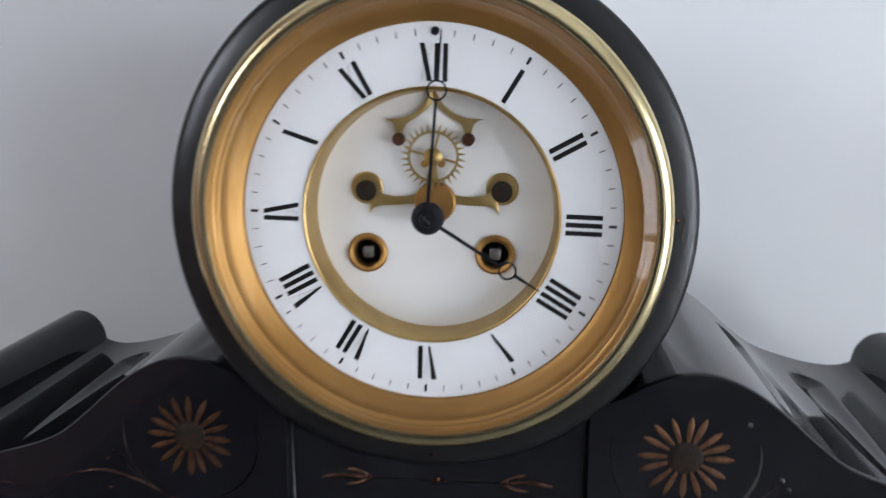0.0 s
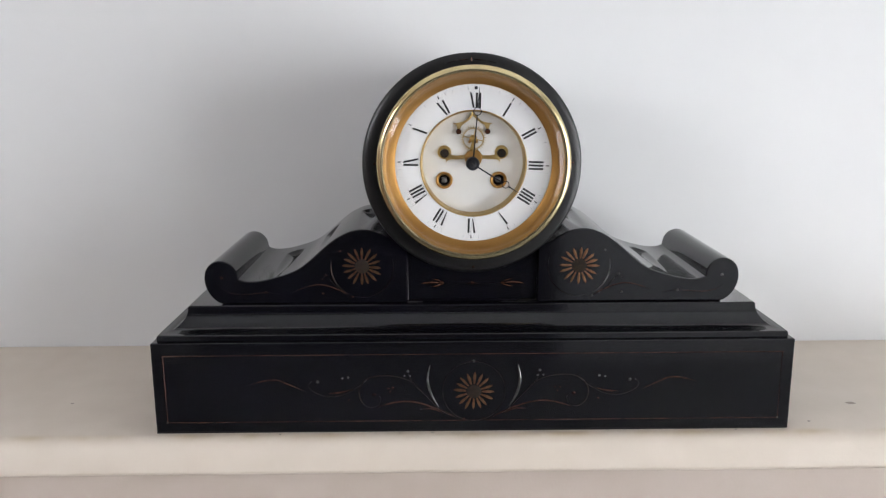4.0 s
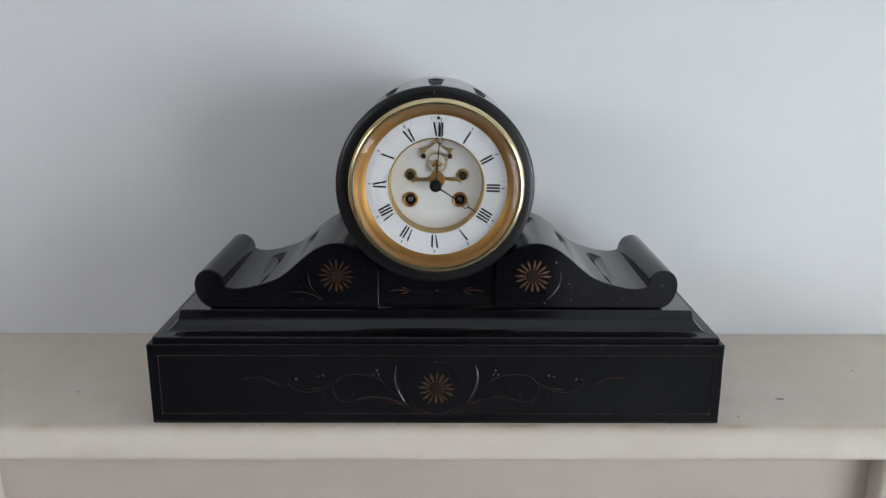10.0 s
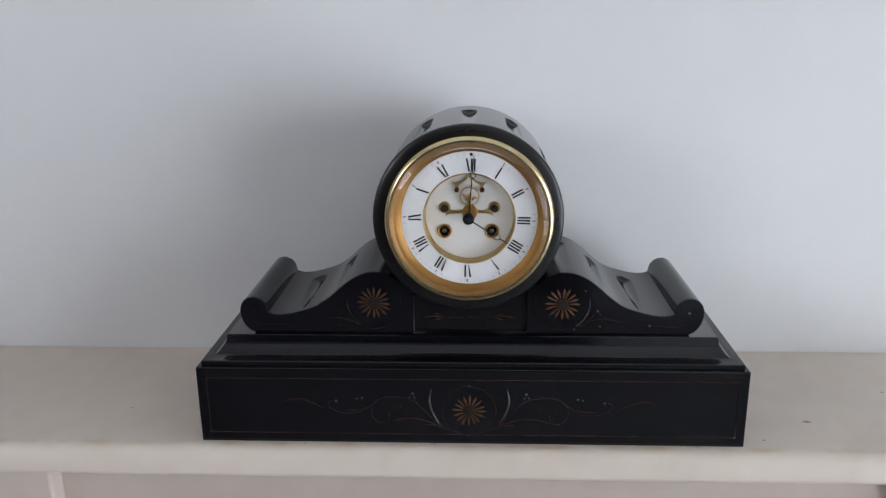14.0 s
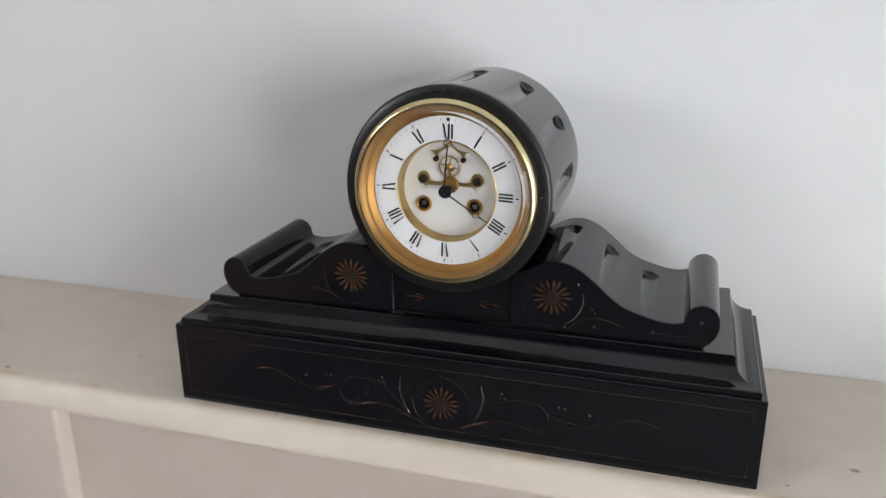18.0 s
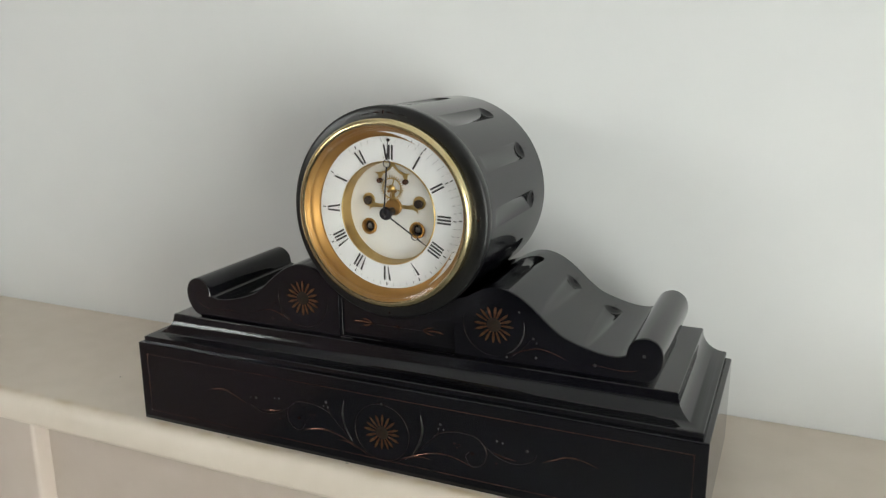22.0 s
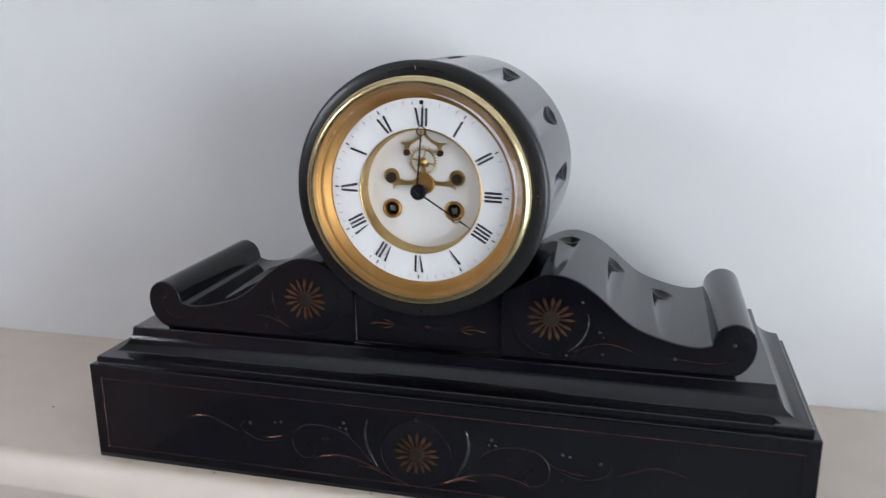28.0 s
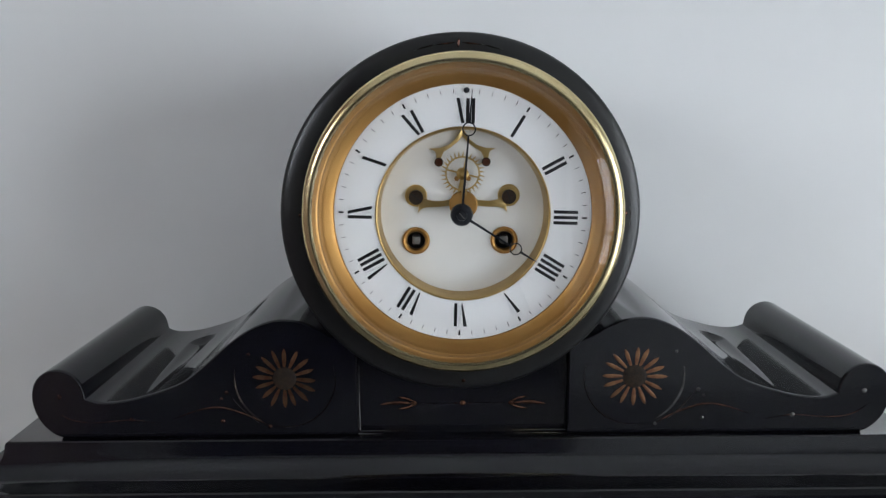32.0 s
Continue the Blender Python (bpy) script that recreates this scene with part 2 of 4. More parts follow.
def box(bm, x0, x1, y0, y1, z0, z1, bevel=0.0, segments=2):
    r = bmesh.ops.create_cube(bm, size=1.0)
    vs = r["verts"]
    for v in vs:
        v.co = Vector(((x0 + x1) / 2 + v.co.x * (x1 - x0), (y0 + y1) / 2 + v.co.y * (y1 - y0), (z0 + z1) / 2 + v.co.z * (z1 - z0)))
    if bevel:
        edges = list({e for v in vs for e in v.link_edges})
        bmesh.ops.bevel(bm, geom=edges, offset=bevel, segments=segments, profile=0.5, affect="EDGES")
    return bm


def boxed(*a, **k):
    return box(bmesh.new(), *a, **k)


def prism(outline, y0, y1, bevel=0.0):
    """A solid with the outline (x, z) as its front at y0, reaching back to y1; bevel softens the front edge."""
    bm = bmesh.new()
    front = [bm.verts.new((x, y0, z)) for x, z in outline]
    back = [bm.verts.new((x, y1, z)) for x, z in outline]
    n = len(outline)
    f = bm.faces.new(front)
    bm.faces.new(back[::-1])
    for i in range(n):
        bm.faces.new((front[i], front[(i + 1) % n], back[(i + 1) % n], back[i]))
    if bevel:
        bmesh.ops.bevel(bm, geom=list(f.edges), offset=bevel, segments=2, profile=0.5, affect="EDGES")
    return bm


def lathe(profile, cx, cz, segments=128, closed=True):
    """A ring turned round the axis through (cx, cz) that runs along y; the profile holds (radius, y)."""
    bm = bmesh.new()
    rings = []
    for r, y in profile:
        if r < 1e-6:
            rings.append([bm.verts.new((cx, y, cz))])
        else:
            rings.append([bm.verts.new((cx + r * math.sin(a), y, cz + r * math.cos(a)))
                          for a in (2 * math.pi * i / segments for i in range(segments))])
    pairs = list(zip(rings, rings[1:])) + ([(rings[-1], rings[0])] if closed else [])
    for a, b in pairs:
        if len(a) == 1 and len(b) == 1:
            continue
        for i in range(segments):
            j = (i + 1) % segments
            if len(a) == 1:
                bm.faces.new((a[0], b[j], b[i]))
            elif len(b) == 1:
                bm.faces.new((a[i], a[j], b[0]))
            else:
                bm.faces.new((a[i], a[j], b[j], b[i]))
    return bm


def arc(cx, cz, r, a0, a1, n):
    return [(cx + r * math.cos(radians(a0 + (a1 - a0) * i / n)), cz + r * math.sin(radians(a0 + (a1 - a0) * i / n))) for i in range(n + 1)]


def spline(points, steps=6):
    """A smooth line through the points (Catmull-Rom)."""
    p = [Vector(q) for q in points]
    p = [2 * p[0] - p[1]] + p + [2 * p[-1] - p[-2]]
    out = []
    for i in range(1, len(p) - 2):
        for s in range(steps):
            t = s / steps
            out.append(0.5 * (2 * p[i] + (p[i + 1] - p[i - 1]) * t + (2 * p[i - 1] - 5 * p[i] + 4 * p[i + 1] - p[i + 2]) * t * t
                              + (3 * p[i] - p[i - 1] - 3 * p[i + 1] + p[i + 2]) * t ** 3))
    out.append(p[-2])
    return out


def ribbon(points, width, y, taper="both", thick=0.00035, steps=6):
    """A flat stroke along (x, z) points on a face at y, with a rounded ridge, thin at its ends."""
    line = spline(points, steps)
    n = len(line) - 1
    bm = bmesh.new()
    rows = []
    for i, q in enumerate(line):
        d = (line[min(i + 1, n)] - line[max(i - 1, 0)]).normalized()
        side = Vector((-d.y, d.x))
        s = i / n
        w = {"both": math.sin(math.pi * (0.04 + 0.92 * s)) ** 0.7, "end": (1 - s * 0.93), "none": 1.0}[taper] * width / 2
        rows.append([bm.verts.new((q.x + side.x * w * k, y - h, q.y + side.y * w * k)) for k, h in ((-1, 0.0), (0, thick), (1, 0.0))])
    for a, b in zip(rows, rows[1:]):
        for k in range(2):
            bm.faces.new((a[k], a[k + 1], b[k + 1], b[k]))
    return bm


def bead(x, z, y, r, thick=0.0005):
    return lathe([(0, y - thick), (r * 0.6, y - thick * 0.8), (r, y)], x, z, 14, closed=False)

# ---- the room ----


def wall(name, x0, x1, y0, y1, z0, z1, mat):
    ob = finish(boxed(x0, x1, y0, y1, z0, z1), name, mat)
    return tagged(ob, kind="structure")


tagged(wall("wall_north", WEST - 0.2, EAST + 0.2, NORTH, NORTH + 0.2, FLOOR, CEIL, PLASTER), "plain white painted plaster wall behind the mantelpiece", "wall")
# added opening in the unseen wall, so the slate mirrors a dark middle
GAP_X0, GAP_X1, GAP_Z = -1.30, 0.62, 1.22
bm = bmesh.new()
for a in ((WEST - 0.2, GAP_X0, FLOOR, CEIL), (GAP_X1, EAST + 0.2, FLOOR, CEIL), (GAP_X0, GAP_X1, GAP_Z, CEIL)):
    box(bm, a[0], a[1], SOUTH - 0.2, SOUTH, a[2], a[3])
tagged(finish(bm, "wall_south", SOUTH_PAINT), "plain grey painted wall with an added wide opening", "wall", kind="structure")
# added dark recess, standing in for a dark figure mirrored by the slate
bm = bmesh.new()
for a in ((GAP_X0 - 0.1, GAP_X0, SOUTH - 2.6, SOUTH - 0.2, FLOOR, GAP_Z), (GAP_X1, GAP_X1 + 0.1, SOUTH - 2.6, SOUTH - 0.2, FLOOR, GAP_Z),
          (GAP_X0 - 0.1, GAP_X1 + 0.1, SOUTH - 2.7, SOUTH - 2.6, FLOOR, GAP_Z + 0.1), (GAP_X0 - 0.1, GAP_X1 + 0.1, SOUTH - 2.6, SOUTH - 0.2, GAP_Z, GAP_Z + 0.1),
          (GAP_X0 - 0.1, GAP_X1 + 0.1, SOUTH - 2.6, SOUTH - 0.2, FLOOR - 0.1, FLOOR)):
    box(bm, *a)
tagged(finish(bm, "reflection_recess", RECESS_PAINT), "added dark recess, out of view, mirrored by the slate", "wall", kind="structure")
for name, x0, x1, y0, y1, z0, z1 in (("wall_west", WEST - 0.2, WEST, FILL_Y0, FILL_Y1, FILL_Z0, FILL_Z1), ("wall_east", EAST, EAST + 0.2, WIN_Y0, WIN_Y1, WIN_Z0, WIN_Z1)):
    bm = bmesh.new()
    for a in ((y1, NORTH, FLOOR, CEIL), (SOUTH, y0, FLOOR, CEIL), (y0, y1, FLOOR, z0), (y0, y1, z1, CEIL)):
        box(bm, x0, x1, *a)
    tagged(finish(bm, name, WEST_PAINT if x0 < 0 else ROOM_PAINT), "plain painted wall with a window opening", "wall", kind="structure")
tagged(wall("floor", WEST - 0.2, EAST + 0.2, SOUTH - 0.2, NORTH + 0.2, FLOOR - 0.1, FLOOR, CARPET), "plain grey carpeted floor", "floor")
tagged(wall("ceiling", WEST - 0.2, EAST + 0.2, SOUTH - 0.2, NORTH + 0.2, CEIL, CEIL + 0.1, CEILING_PAINT), "plain white ceiling", "ceiling")

win = tagged(new("window_1"), "white framed daylight window in the side wall", "window", kind="structure")
fr = bmesh.new()
ym, BAR_Z = (WIN_Y0 + WIN_Y1) / 2, -0.42
for a in ((WIN_Y0, WIN_Y0 + 0.05, WIN_Z0, WIN_Z1), (WIN_Y1 - 0.05, WIN_Y1, WIN_Z0, WIN_Z1), (WIN_Y0 + 0.05, WIN_Y1 - 0.05, WIN_Z0, WIN_Z0 + 0.05),
          (WIN_Y0 + 0.05, WIN_Y1 - 0.05, WIN_Z1 - 0.05, WIN_Z1), (ym - 0.03, ym + 0.03, WIN_Z0 + 0.05, WIN_Z1 - 0.05),
          (WIN_Y0 + 0.05, ym - 0.03, BAR_Z - 0.035, BAR_Z + 0.035), (ym + 0.03, WIN_Y1 - 0.05, BAR_Z - 0.035, BAR_Z + 0.035)):
    box(fr, EAST + 0.06, EAST + 0.12, *a, bevel=0.006)
part("window_frame", fr, WOOD_WHITE, win)
part("window_sill", boxed(EAST - 0.04, EAST + 0.06, WIN_Y0 - 0.04, WIN_Y1 + 0.04, WIN_Z0 - 0.03, WIN_Z0 - 0.001, 0.006), WOOD_WHITE, win)
for y0, y1 in ((WIN_Y0 + 0.05, ym - 0.03), (ym + 0.03, WIN_Y1 - 0.05)):
    for z0, z1 in ((WIN_Z0 + 0.05, BAR_Z - 0.035), (BAR_Z + 0.035, WIN_Z1 - 0.05)):
        pane = part("pane", boxed(EAST + 0.086, EAST + 0.092, y0, y1, z0, z1), GLASS, win)
        pane.visible_shadow = False
# added frame and pane round the fill light, out of view
win = tagged(new("fill_window"), "small white framed window, added out of view for fill light", "window", kind="structure")
fr = bmesh.new()
for a in ((FILL_Y0, FILL_Y0 + 0.05, FILL_Z0, FILL_Z1), (FILL_Y1 - 0.05, FILL_Y1, FILL_Z0, FILL_Z1), (FILL_Y0 + 0.05, FILL_Y1 - 0.05, FILL_Z0, FILL_Z0 + 0.05),
          (FILL_Y0 + 0.05, FILL_Y1 - 0.05, FILL_Z1 - 0.05, FILL_Z1)):
    box(fr, WEST - 0.12, WEST - 0.06, *a, bevel=0.006)
part("window_frame", fr, WOOD_WHITE, win)
pane = part("pane", boxed(WEST - 0.092, WEST - 0.086, FILL_Y0 + 0.05, FILL_Y1 - 0.05, FILL_Z0 + 0.05, FILL_Z1 - 0.05), GLASS, win)
pane.visible_shadow = False
tagged(finish(boxed(EAST + 0.25, EAST + 60, -60, 60, FLOOR - 0.6, FLOOR - 0.5), "ground", LAWN), "green garden lawn outside the window", "lawn", kind="structure")

# ---- the mantelpiece ----
BLOCK, BLOCK_END, BLOCK_Z, FRIEZE_Y = 0.384, 0.565, -0.161, 0.013
mantel = tagged(new("mantelpiece"), "cream stone mantelpiece with a plain rounded shelf", "mantelpiece")


def shelf_mesh():
    """A long slab with a softly rounded front edge."""
    prof = [(NORTH - 0.001, 0.0), (0.05, 0.0), (-0.0015, 0.0), (-0.0042, -0.0004), (-0.0070, -0.0015), (-0.0094, -0.0034), (-0.0114, -0.0062), (-0.0131, -0.0098),
            (-0.0145, -0.0140), (-0.0157, -0.0185), (-0.0164, -0.0225), (-0.0163, -0.0248), (-0.0150, -0.026), (NORTH - 0.001, -0.026)]
    bm = bmesh.new()
    n = 40
    rows = []
    for i in range(n + 1):
        x = -0.88 + 1.76 * i / n
        rows.append([bm.verts.new((x, y + (0.0006 * noise.noise((x * 14, y * 9, 1.0)) if y < 0.04 else 0),
                                   z + (0.0005 * noise.noise((x * 11, y * 30, 5.0)) if y < -0.002 else 0))) for y, z in prof])
    m = len(prof)
    for a, b in zip(rows, rows[1:]):
        for k in range(m):
            bm.faces.new((a[k], a[(k + 1) % m], b[(k + 1) % m], b[k]))
    bm.faces.new(rows[0])
    bm.faces.new(rows[-1][::-1])
    return bm


def chamfer_mesh(x0, x1, inset, drop):
    """The sloping underside of a capital: it draws in on the front and both sides."""
    bm = bmesh.new()
    top = [bm.verts.new(c) for c in ((x0 + 0.001, -0.004, BLOCK_Z - 0.0003), (x1 - 0.001, -0.004, BLOCK_Z - 0.0003), (x1 - 0.001, NORTH - 0.003, BLOCK_Z - 0.0003), (x0 + 0.001, NORTH - 0.003, BLOCK_Z - 0.0003))]
    low = [bm.verts.new(c) for c in ((x0 + inset, 0.008, BLOCK_Z - drop), (x1 - inset, 0.008, BLOCK_Z - drop), (x1 - inset, NORTH - 0.003, BLOCK_Z - drop), (x0 + inset, NORTH - 0.003, BLOCK_Z - drop))]
    bm.faces.new(top)
    bm.faces.new(low[::-1])
    for k in range(4):
        bm.faces.new((top[k], top[(k + 1) % 4], low[(k + 1) % 4], low[k]))
    return bm


part("shelf", shelf_mesh(), STONE, mantel, smooth=50)
part("frieze", boxed(-BLOCK + 0.0005, BLOCK - 0.0005, FRIEZE_Y, NORTH - 0.002, BLOCK_Z, -0.0265), STONE_DARKER, mantel)
part("inner_slip", boxed(-0.372, 0.372, FRIEZE_Y + 0.0015, NORTH - 0.004, -0.30, BLOCK_Z - 0.0005, 0.002), STONE_DARKER, mantel)
for s in (-1, 1):
    x0, x1 = sorted((s * BLOCK, s * BLOCK_END))
    part("capital_block", boxed(x0, x1, -0.005, NORTH - 0.002, BLOCK_Z, -0.0265, 0.004, 3), STONE_DARKER, mantel)
    part("capital_chamfer", chamfer_mesh(x0, x1, 0.012, 0.017), STONE_DARKER, mantel)
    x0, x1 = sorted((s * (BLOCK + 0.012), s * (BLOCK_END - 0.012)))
    part("pilaster", boxed(x0, x1, 0.008, NORTH - 0.002, FLOOR, BLOCK_Z - 0.0175, 0.002), STONE_DARKER, mantel)
    bead_x = s * (BLOCK + 0.0005)
    part("jamb_bead", lathe([(0.0078, 0.0), (0.0078, BLOCK_Z - 0.001 - FLOOR), (0.0, BLOCK_Z - 0.001 - FLOOR), (0.0, 0.0)], 0, 0, 32), STONE_DARKER, mantel).matrix_world = (
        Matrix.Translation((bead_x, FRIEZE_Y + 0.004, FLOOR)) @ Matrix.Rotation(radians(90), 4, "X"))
    x0, x1 = sorted((s * 0.30, s * (BLOCK + 0.0075)))
    part("inner_jamb", boxed(x0, x1, FRIEZE_Y + 0.010, NORTH - 0.004, FLOOR, -0.3005, 0.002), STONE_DARKER, mantel)
part("fireback", boxed(-0.2995, 0.2995, NORTH - 0.03, NORTH - 0.004, FLOOR, -0.3005), DARK_HOLE, mantel, "dark fireplace recess")

# specks and chips on the shelf
for x, y, r in ((0.3125, 0.047, 0.0032), (-0.1465, -0.003, 0.0010), (-0.0313, -0.002, 0.0012), (0.20, -0.002, 0.0010), (-0.4388, 0.004, 0.0026),
                (0.262, 0.012, 0.0012), (-0.33, 0.06, 0.0012), (0.41, 0.11, 0.0015)):
    bm = bmesh.new()
    rim = [bm.verts.new((x + r * (1 + 0.9 * noise.noise((x * 99, a * 1.7, 0))) * 1.2 * math.cos(a), y + r * 0.8 * (1 + 0.9 * noise.noise((a * 1.7, y * 70, 3))) * math.sin(a), 0.0003))
           for a in (2 * math.pi * i / 12 for i in range(12))]
    mid = bm.verts.new((x, y, 0.0007))
    for i in range(12):
        bm.faces.new((rim[i], rim[(i + 1) % 12], mid))
    part("stone_speck", bm, CHIP, mantel, "small dark fleck in the stone")

mantel.location.z = -0.0007

# ---- the clock: stone case ----
clock = tagged(new("mantel_clock"), "black polished slate mantel clock with brass dial and scroll sides", "clock")
DX, DZ, DRUM_X, DRUM_Z, R_DRUM = -0.0001, 0.2010, -0.0011, 0.1999, 0.0806
WING_Y0, WING_Y1, PANEL_Y, DRUM_Y = 0.0260, 0.1500, 0.0300, 0.0166



def block_mesh():
    """The base: a block with rounded top and side edges and a crisp lower edge."""
    bm = boxed(-0.2404, 0.2404, 0, 0.162, -0.0004, 0.0709)
    top = [e for e in bm.edges if min(v.co.z for v in e.verts) > 0.07]
    bmesh.ops.bevel(bm, geom=top, offset=0.0013, segments=3, profile=0.5, affect="EDGES")
    side = [e for e in bm.edges if abs(e.verts[0].co.z - e.verts[1].co.z) > 0.05]
    bmesh.ops.bevel(bm, geom=side, offset=0.0010, segments=2, profile=0.5, affect="EDGES")
    return bm


part("base_block", block_mesh(), SLATE, clock, smooth=8)
for x in (-0.2, 0.2):
    for y in (0.02, 0.146):
        part("foot_pad", boxed(x - 0.012, x + 0.012, y - 0.012, y + 0.012, -0.0007, -0.0003), SLATE_MATT, clock)


def cove_mesh():
    steps = [(0.0040, 0.0700), (0.0040, 0.0752), (0.0046, 0.0759), (0.0058, 0.0761)]
    steps += [(0.0058 + 0.0177 * math.sin(a), 0.0761 + 0.0162 * (1 - math.cos(a))) for a in (radians(d) for d in range(6, 91, 6))]
    steps += [(0.0239, 0.0933), (0.0247, 0.0938)]
    bm = bmesh.new()
    loops = []
    for inset, z in steps:
        x, y = 0.24 - inset, inset * 0.88
        loops.append([bm.verts.new(c) for c in ((-x, y, z), (x, y, z), (x, 0.1615, z), (-x, 0.1615, z))])
    for a, b in zip(loops, loops[1:]):
        for k in range(4):
            bm.faces.new((a[k], a[(k + 1) % 4], b[(k + 1) % 4], b[k]))
    bm.faces.new(loops[0][::-1])
    bm.faces.new(loops[-1])
    return bm


part("cove_moulding", cove_mesh(), SLATE, clock)


def flute_depth(s, y, half, depth, y0, y1, narrow=False):
    """Depth of a round-bottomed flute: s across its middle line, y along it, with a ball-shaped back end; it rises to nothing in front, narrowing as it does if asked."""
    if y <= y0:
        return 0.0
    f = min(1.0, (y - y0) / (y1 - half - y0))
    over = max(0.0, y - (y1 - half))
    q = (s * s / (f if narrow else 1.0) + over * over) / (half * half)
    if q >= 1:
        return 0.0
    return depth * (1 - q) * f if narrow else depth * (1 - q) ** 0.85 * f ** 0.8


def resample(points, step):
    out = []
    for a, b in zip(points, points[1:]):
        n = max(1, int((b - a).length / step))
        out += [a.lerp(b, i / n) for i in range(n)]
    return out + [points[-1]]


FLUTES = (0.083, 0.117, 0.150)


def wing_mesh(sign):
    """A scroll-ended side piece: its outline is carried back, and its curved top carries three flutes."""
    volute = [(0.1850, 0.0938), (0.1925, 0.0940), (0.1987, 0.0983), (0.2030, 0.1052), (0.2045, 0.1130), (0.2030, 0.1205), (0.1985, 0.1255),
              (0.1918, 0.1274), (0.1850, 0.1252), (0.1806, 0.1200), (0.1789, 0.1130)]
    sweep = [(0.1789, 0.1130), (0.1740, 0.1114), (0.1675, 0.1111), (0.1590, 0.1122), (0.1505, 0.1143), (0.1410, 0.1172), (0.1330, 0.1207),
             (0.1268, 0.1250), (0.1208, 0.1300), (0.1150, 0.1353), (0.1094, 0.1400), (0.1030, 0.1446), (0.0964, 0.1481), (0.0900, 0.1503),
             (0.0835, 0.1510), (0.0760, 0.1499), (0.0680, 0.1466), (0.0600, 0.1420), (0.0500, 0.1385)]
    line = resample(spline(volute, 5), 0.0012) + resample(spline(sweep, 6), 0.0007)[1:]
    n_top = len(resample(spline(volute, 5), 0.0012))
    line += [Vector((0.0500, 0.13)), Vector((0.0500, 0.10)), Vector((0.0500, 0.0938)), Vector((0.09, 0.0938)), Vector((0.14, 0.0938))]
    n = len(line)
    inward = []
    for i, q in enumerate(line):
        d = (line[(i + 1) % n] - line[i - 1]).normalized()
        inward.append(Vector((-d.y, d.x)))
    run, total = [0.0], 0.0
    for a, b in zip(line, line[1:]):
        total += (b - a).length
        run.append(total)
    mids = [run[min(range(n_top, n - 5), key=lambda i: abs(line[i].x - f))] for f in FLUTES]
    ends = [0.1182 + 0.00782 * math.sin(radians(90 * k / 16)) for k in range(17)]
    ys = [WING_Y0, WING_Y0 + 0.00042, WING_Y0 + 0.0010, 0.028, 0.032, 0.036, 0.042, 0.05, 0.06, 0.075, 0.09, 0.105] + ends + [0.135, WING_Y1 - 0.001, WING_Y1]
    bm = bmesh.new()
    rows = []
    for k, y in enumerate(ys):
        inset = {0: 0.0006, 1: 0.00018, len(ys) - 1: 0.001}.get(k, 0.0)
        row = []
        for i, q in enumerate(line):
            deep = inset
            if n_top <= i < n - 5:
                deep += sum(flute_depth(run[i] - m, y, 0.0078, 0.0034, 0.028, 0.126, narrow=True) for m in mids)
            p = q + inward[i] * deep
            row.append(bm.verts.new((sign * p.x, y, p.y)))
        rows.append(row)
    for a, b in zip(rows, rows[1:]):
        for i in range(n):
            j = (i + 1) % n
            bm.faces.new((a[i], a[j], b[j], b[i]))
    bm.faces.new(rows[0])
    bm.faces.new(rows[-1][::-1])
    return bm


wings = {}
for s in (1, -1):
    wings[s] = part("scroll_side", wing_mesh(s), SLATE, clock, smooth=28)
part("centre_panel", boxed(-0.0498, 0.0498, PANEL_Y, 0.1485, 0.0939, 0.150), SLATE, clock)
part("panel_fillet", boxed(-0.0498, 0.0498, PANEL_Y - 0.0022, PANEL_Y - 0.0002, 0.0939, 0.0953, 0.0004, 1), SLATE, clock)


def drum_mesh():
    """The drum: twelve flutes along its side and a flat back."""
    prof = [(0.0660, 0.0262), (0.0796, 0.0262), (0.0796, 0.0275)]
    ends = [0.1196 + 0.00742 * math.sin(radians(90 * k / 20)) for k in range(21)]
    for y in [0.033, 0.0370, 0.0376, 0.0386, 0.0410, 0.046, 0.06, 0.08, 0.10, 0.115] + ends + [0.14, 0.1565]:
        prof.append((0.0796, y))
    prof += [(0.0786, 0.158), (0.0660, 0.158)]
    bm = bmesh.new()
    n = 1080
    rows = []
    for r, y in prof:
        row = []
        for i in range(n):
            a = 2 * math.pi * i / n
            off = (math.degrees(a) + 15) % 30 - 15
            d = flute_depth(radians(off) * r, y, 0.0074, 0.0034, 0.037, 0.127) if r > 0.0795 and y > 0.03 else 0.0
            row.append(bm.verts.new((DRUM_X + (r - d) * math.sin(a), y, DRUM_Z + (r - d) * math.cos(a))))
        rows.append(row)
    for a, b in zip(rows, rows[1:]):
        for i in range(n):
            j = (i + 1) % n
            bm.faces.new((a[i], a[j], b[j], b[i]))
    bm.faces.new(rows[-1])
    return bm


part("drum_rim", lathe([(0.0660, 0.0261), (0.0660, DRUM_Y + 0.0004), (0.0692, DRUM_Y), (0.0725, DRUM_Y + 0.0001), (0.0760, DRUM_Y + 0.0005), (0.0784, DRUM_Y + 0.0010),
                        (0.0796, DRUM_Y + 0.0015), (0.0802, DRUM_Y + 0.0021), (R_DRUM, DRUM_Y + 0.0030), (R_DRUM, 0.0255), (0.0802, 0.0261)],
                       DRUM_X, DRUM_Z, 240), SLATE_SATIN, clock, "satin black slate front rim")
part("drum_case", drum_mesh(), SLATE, clock, "fluted black slate drum", smooth=28)

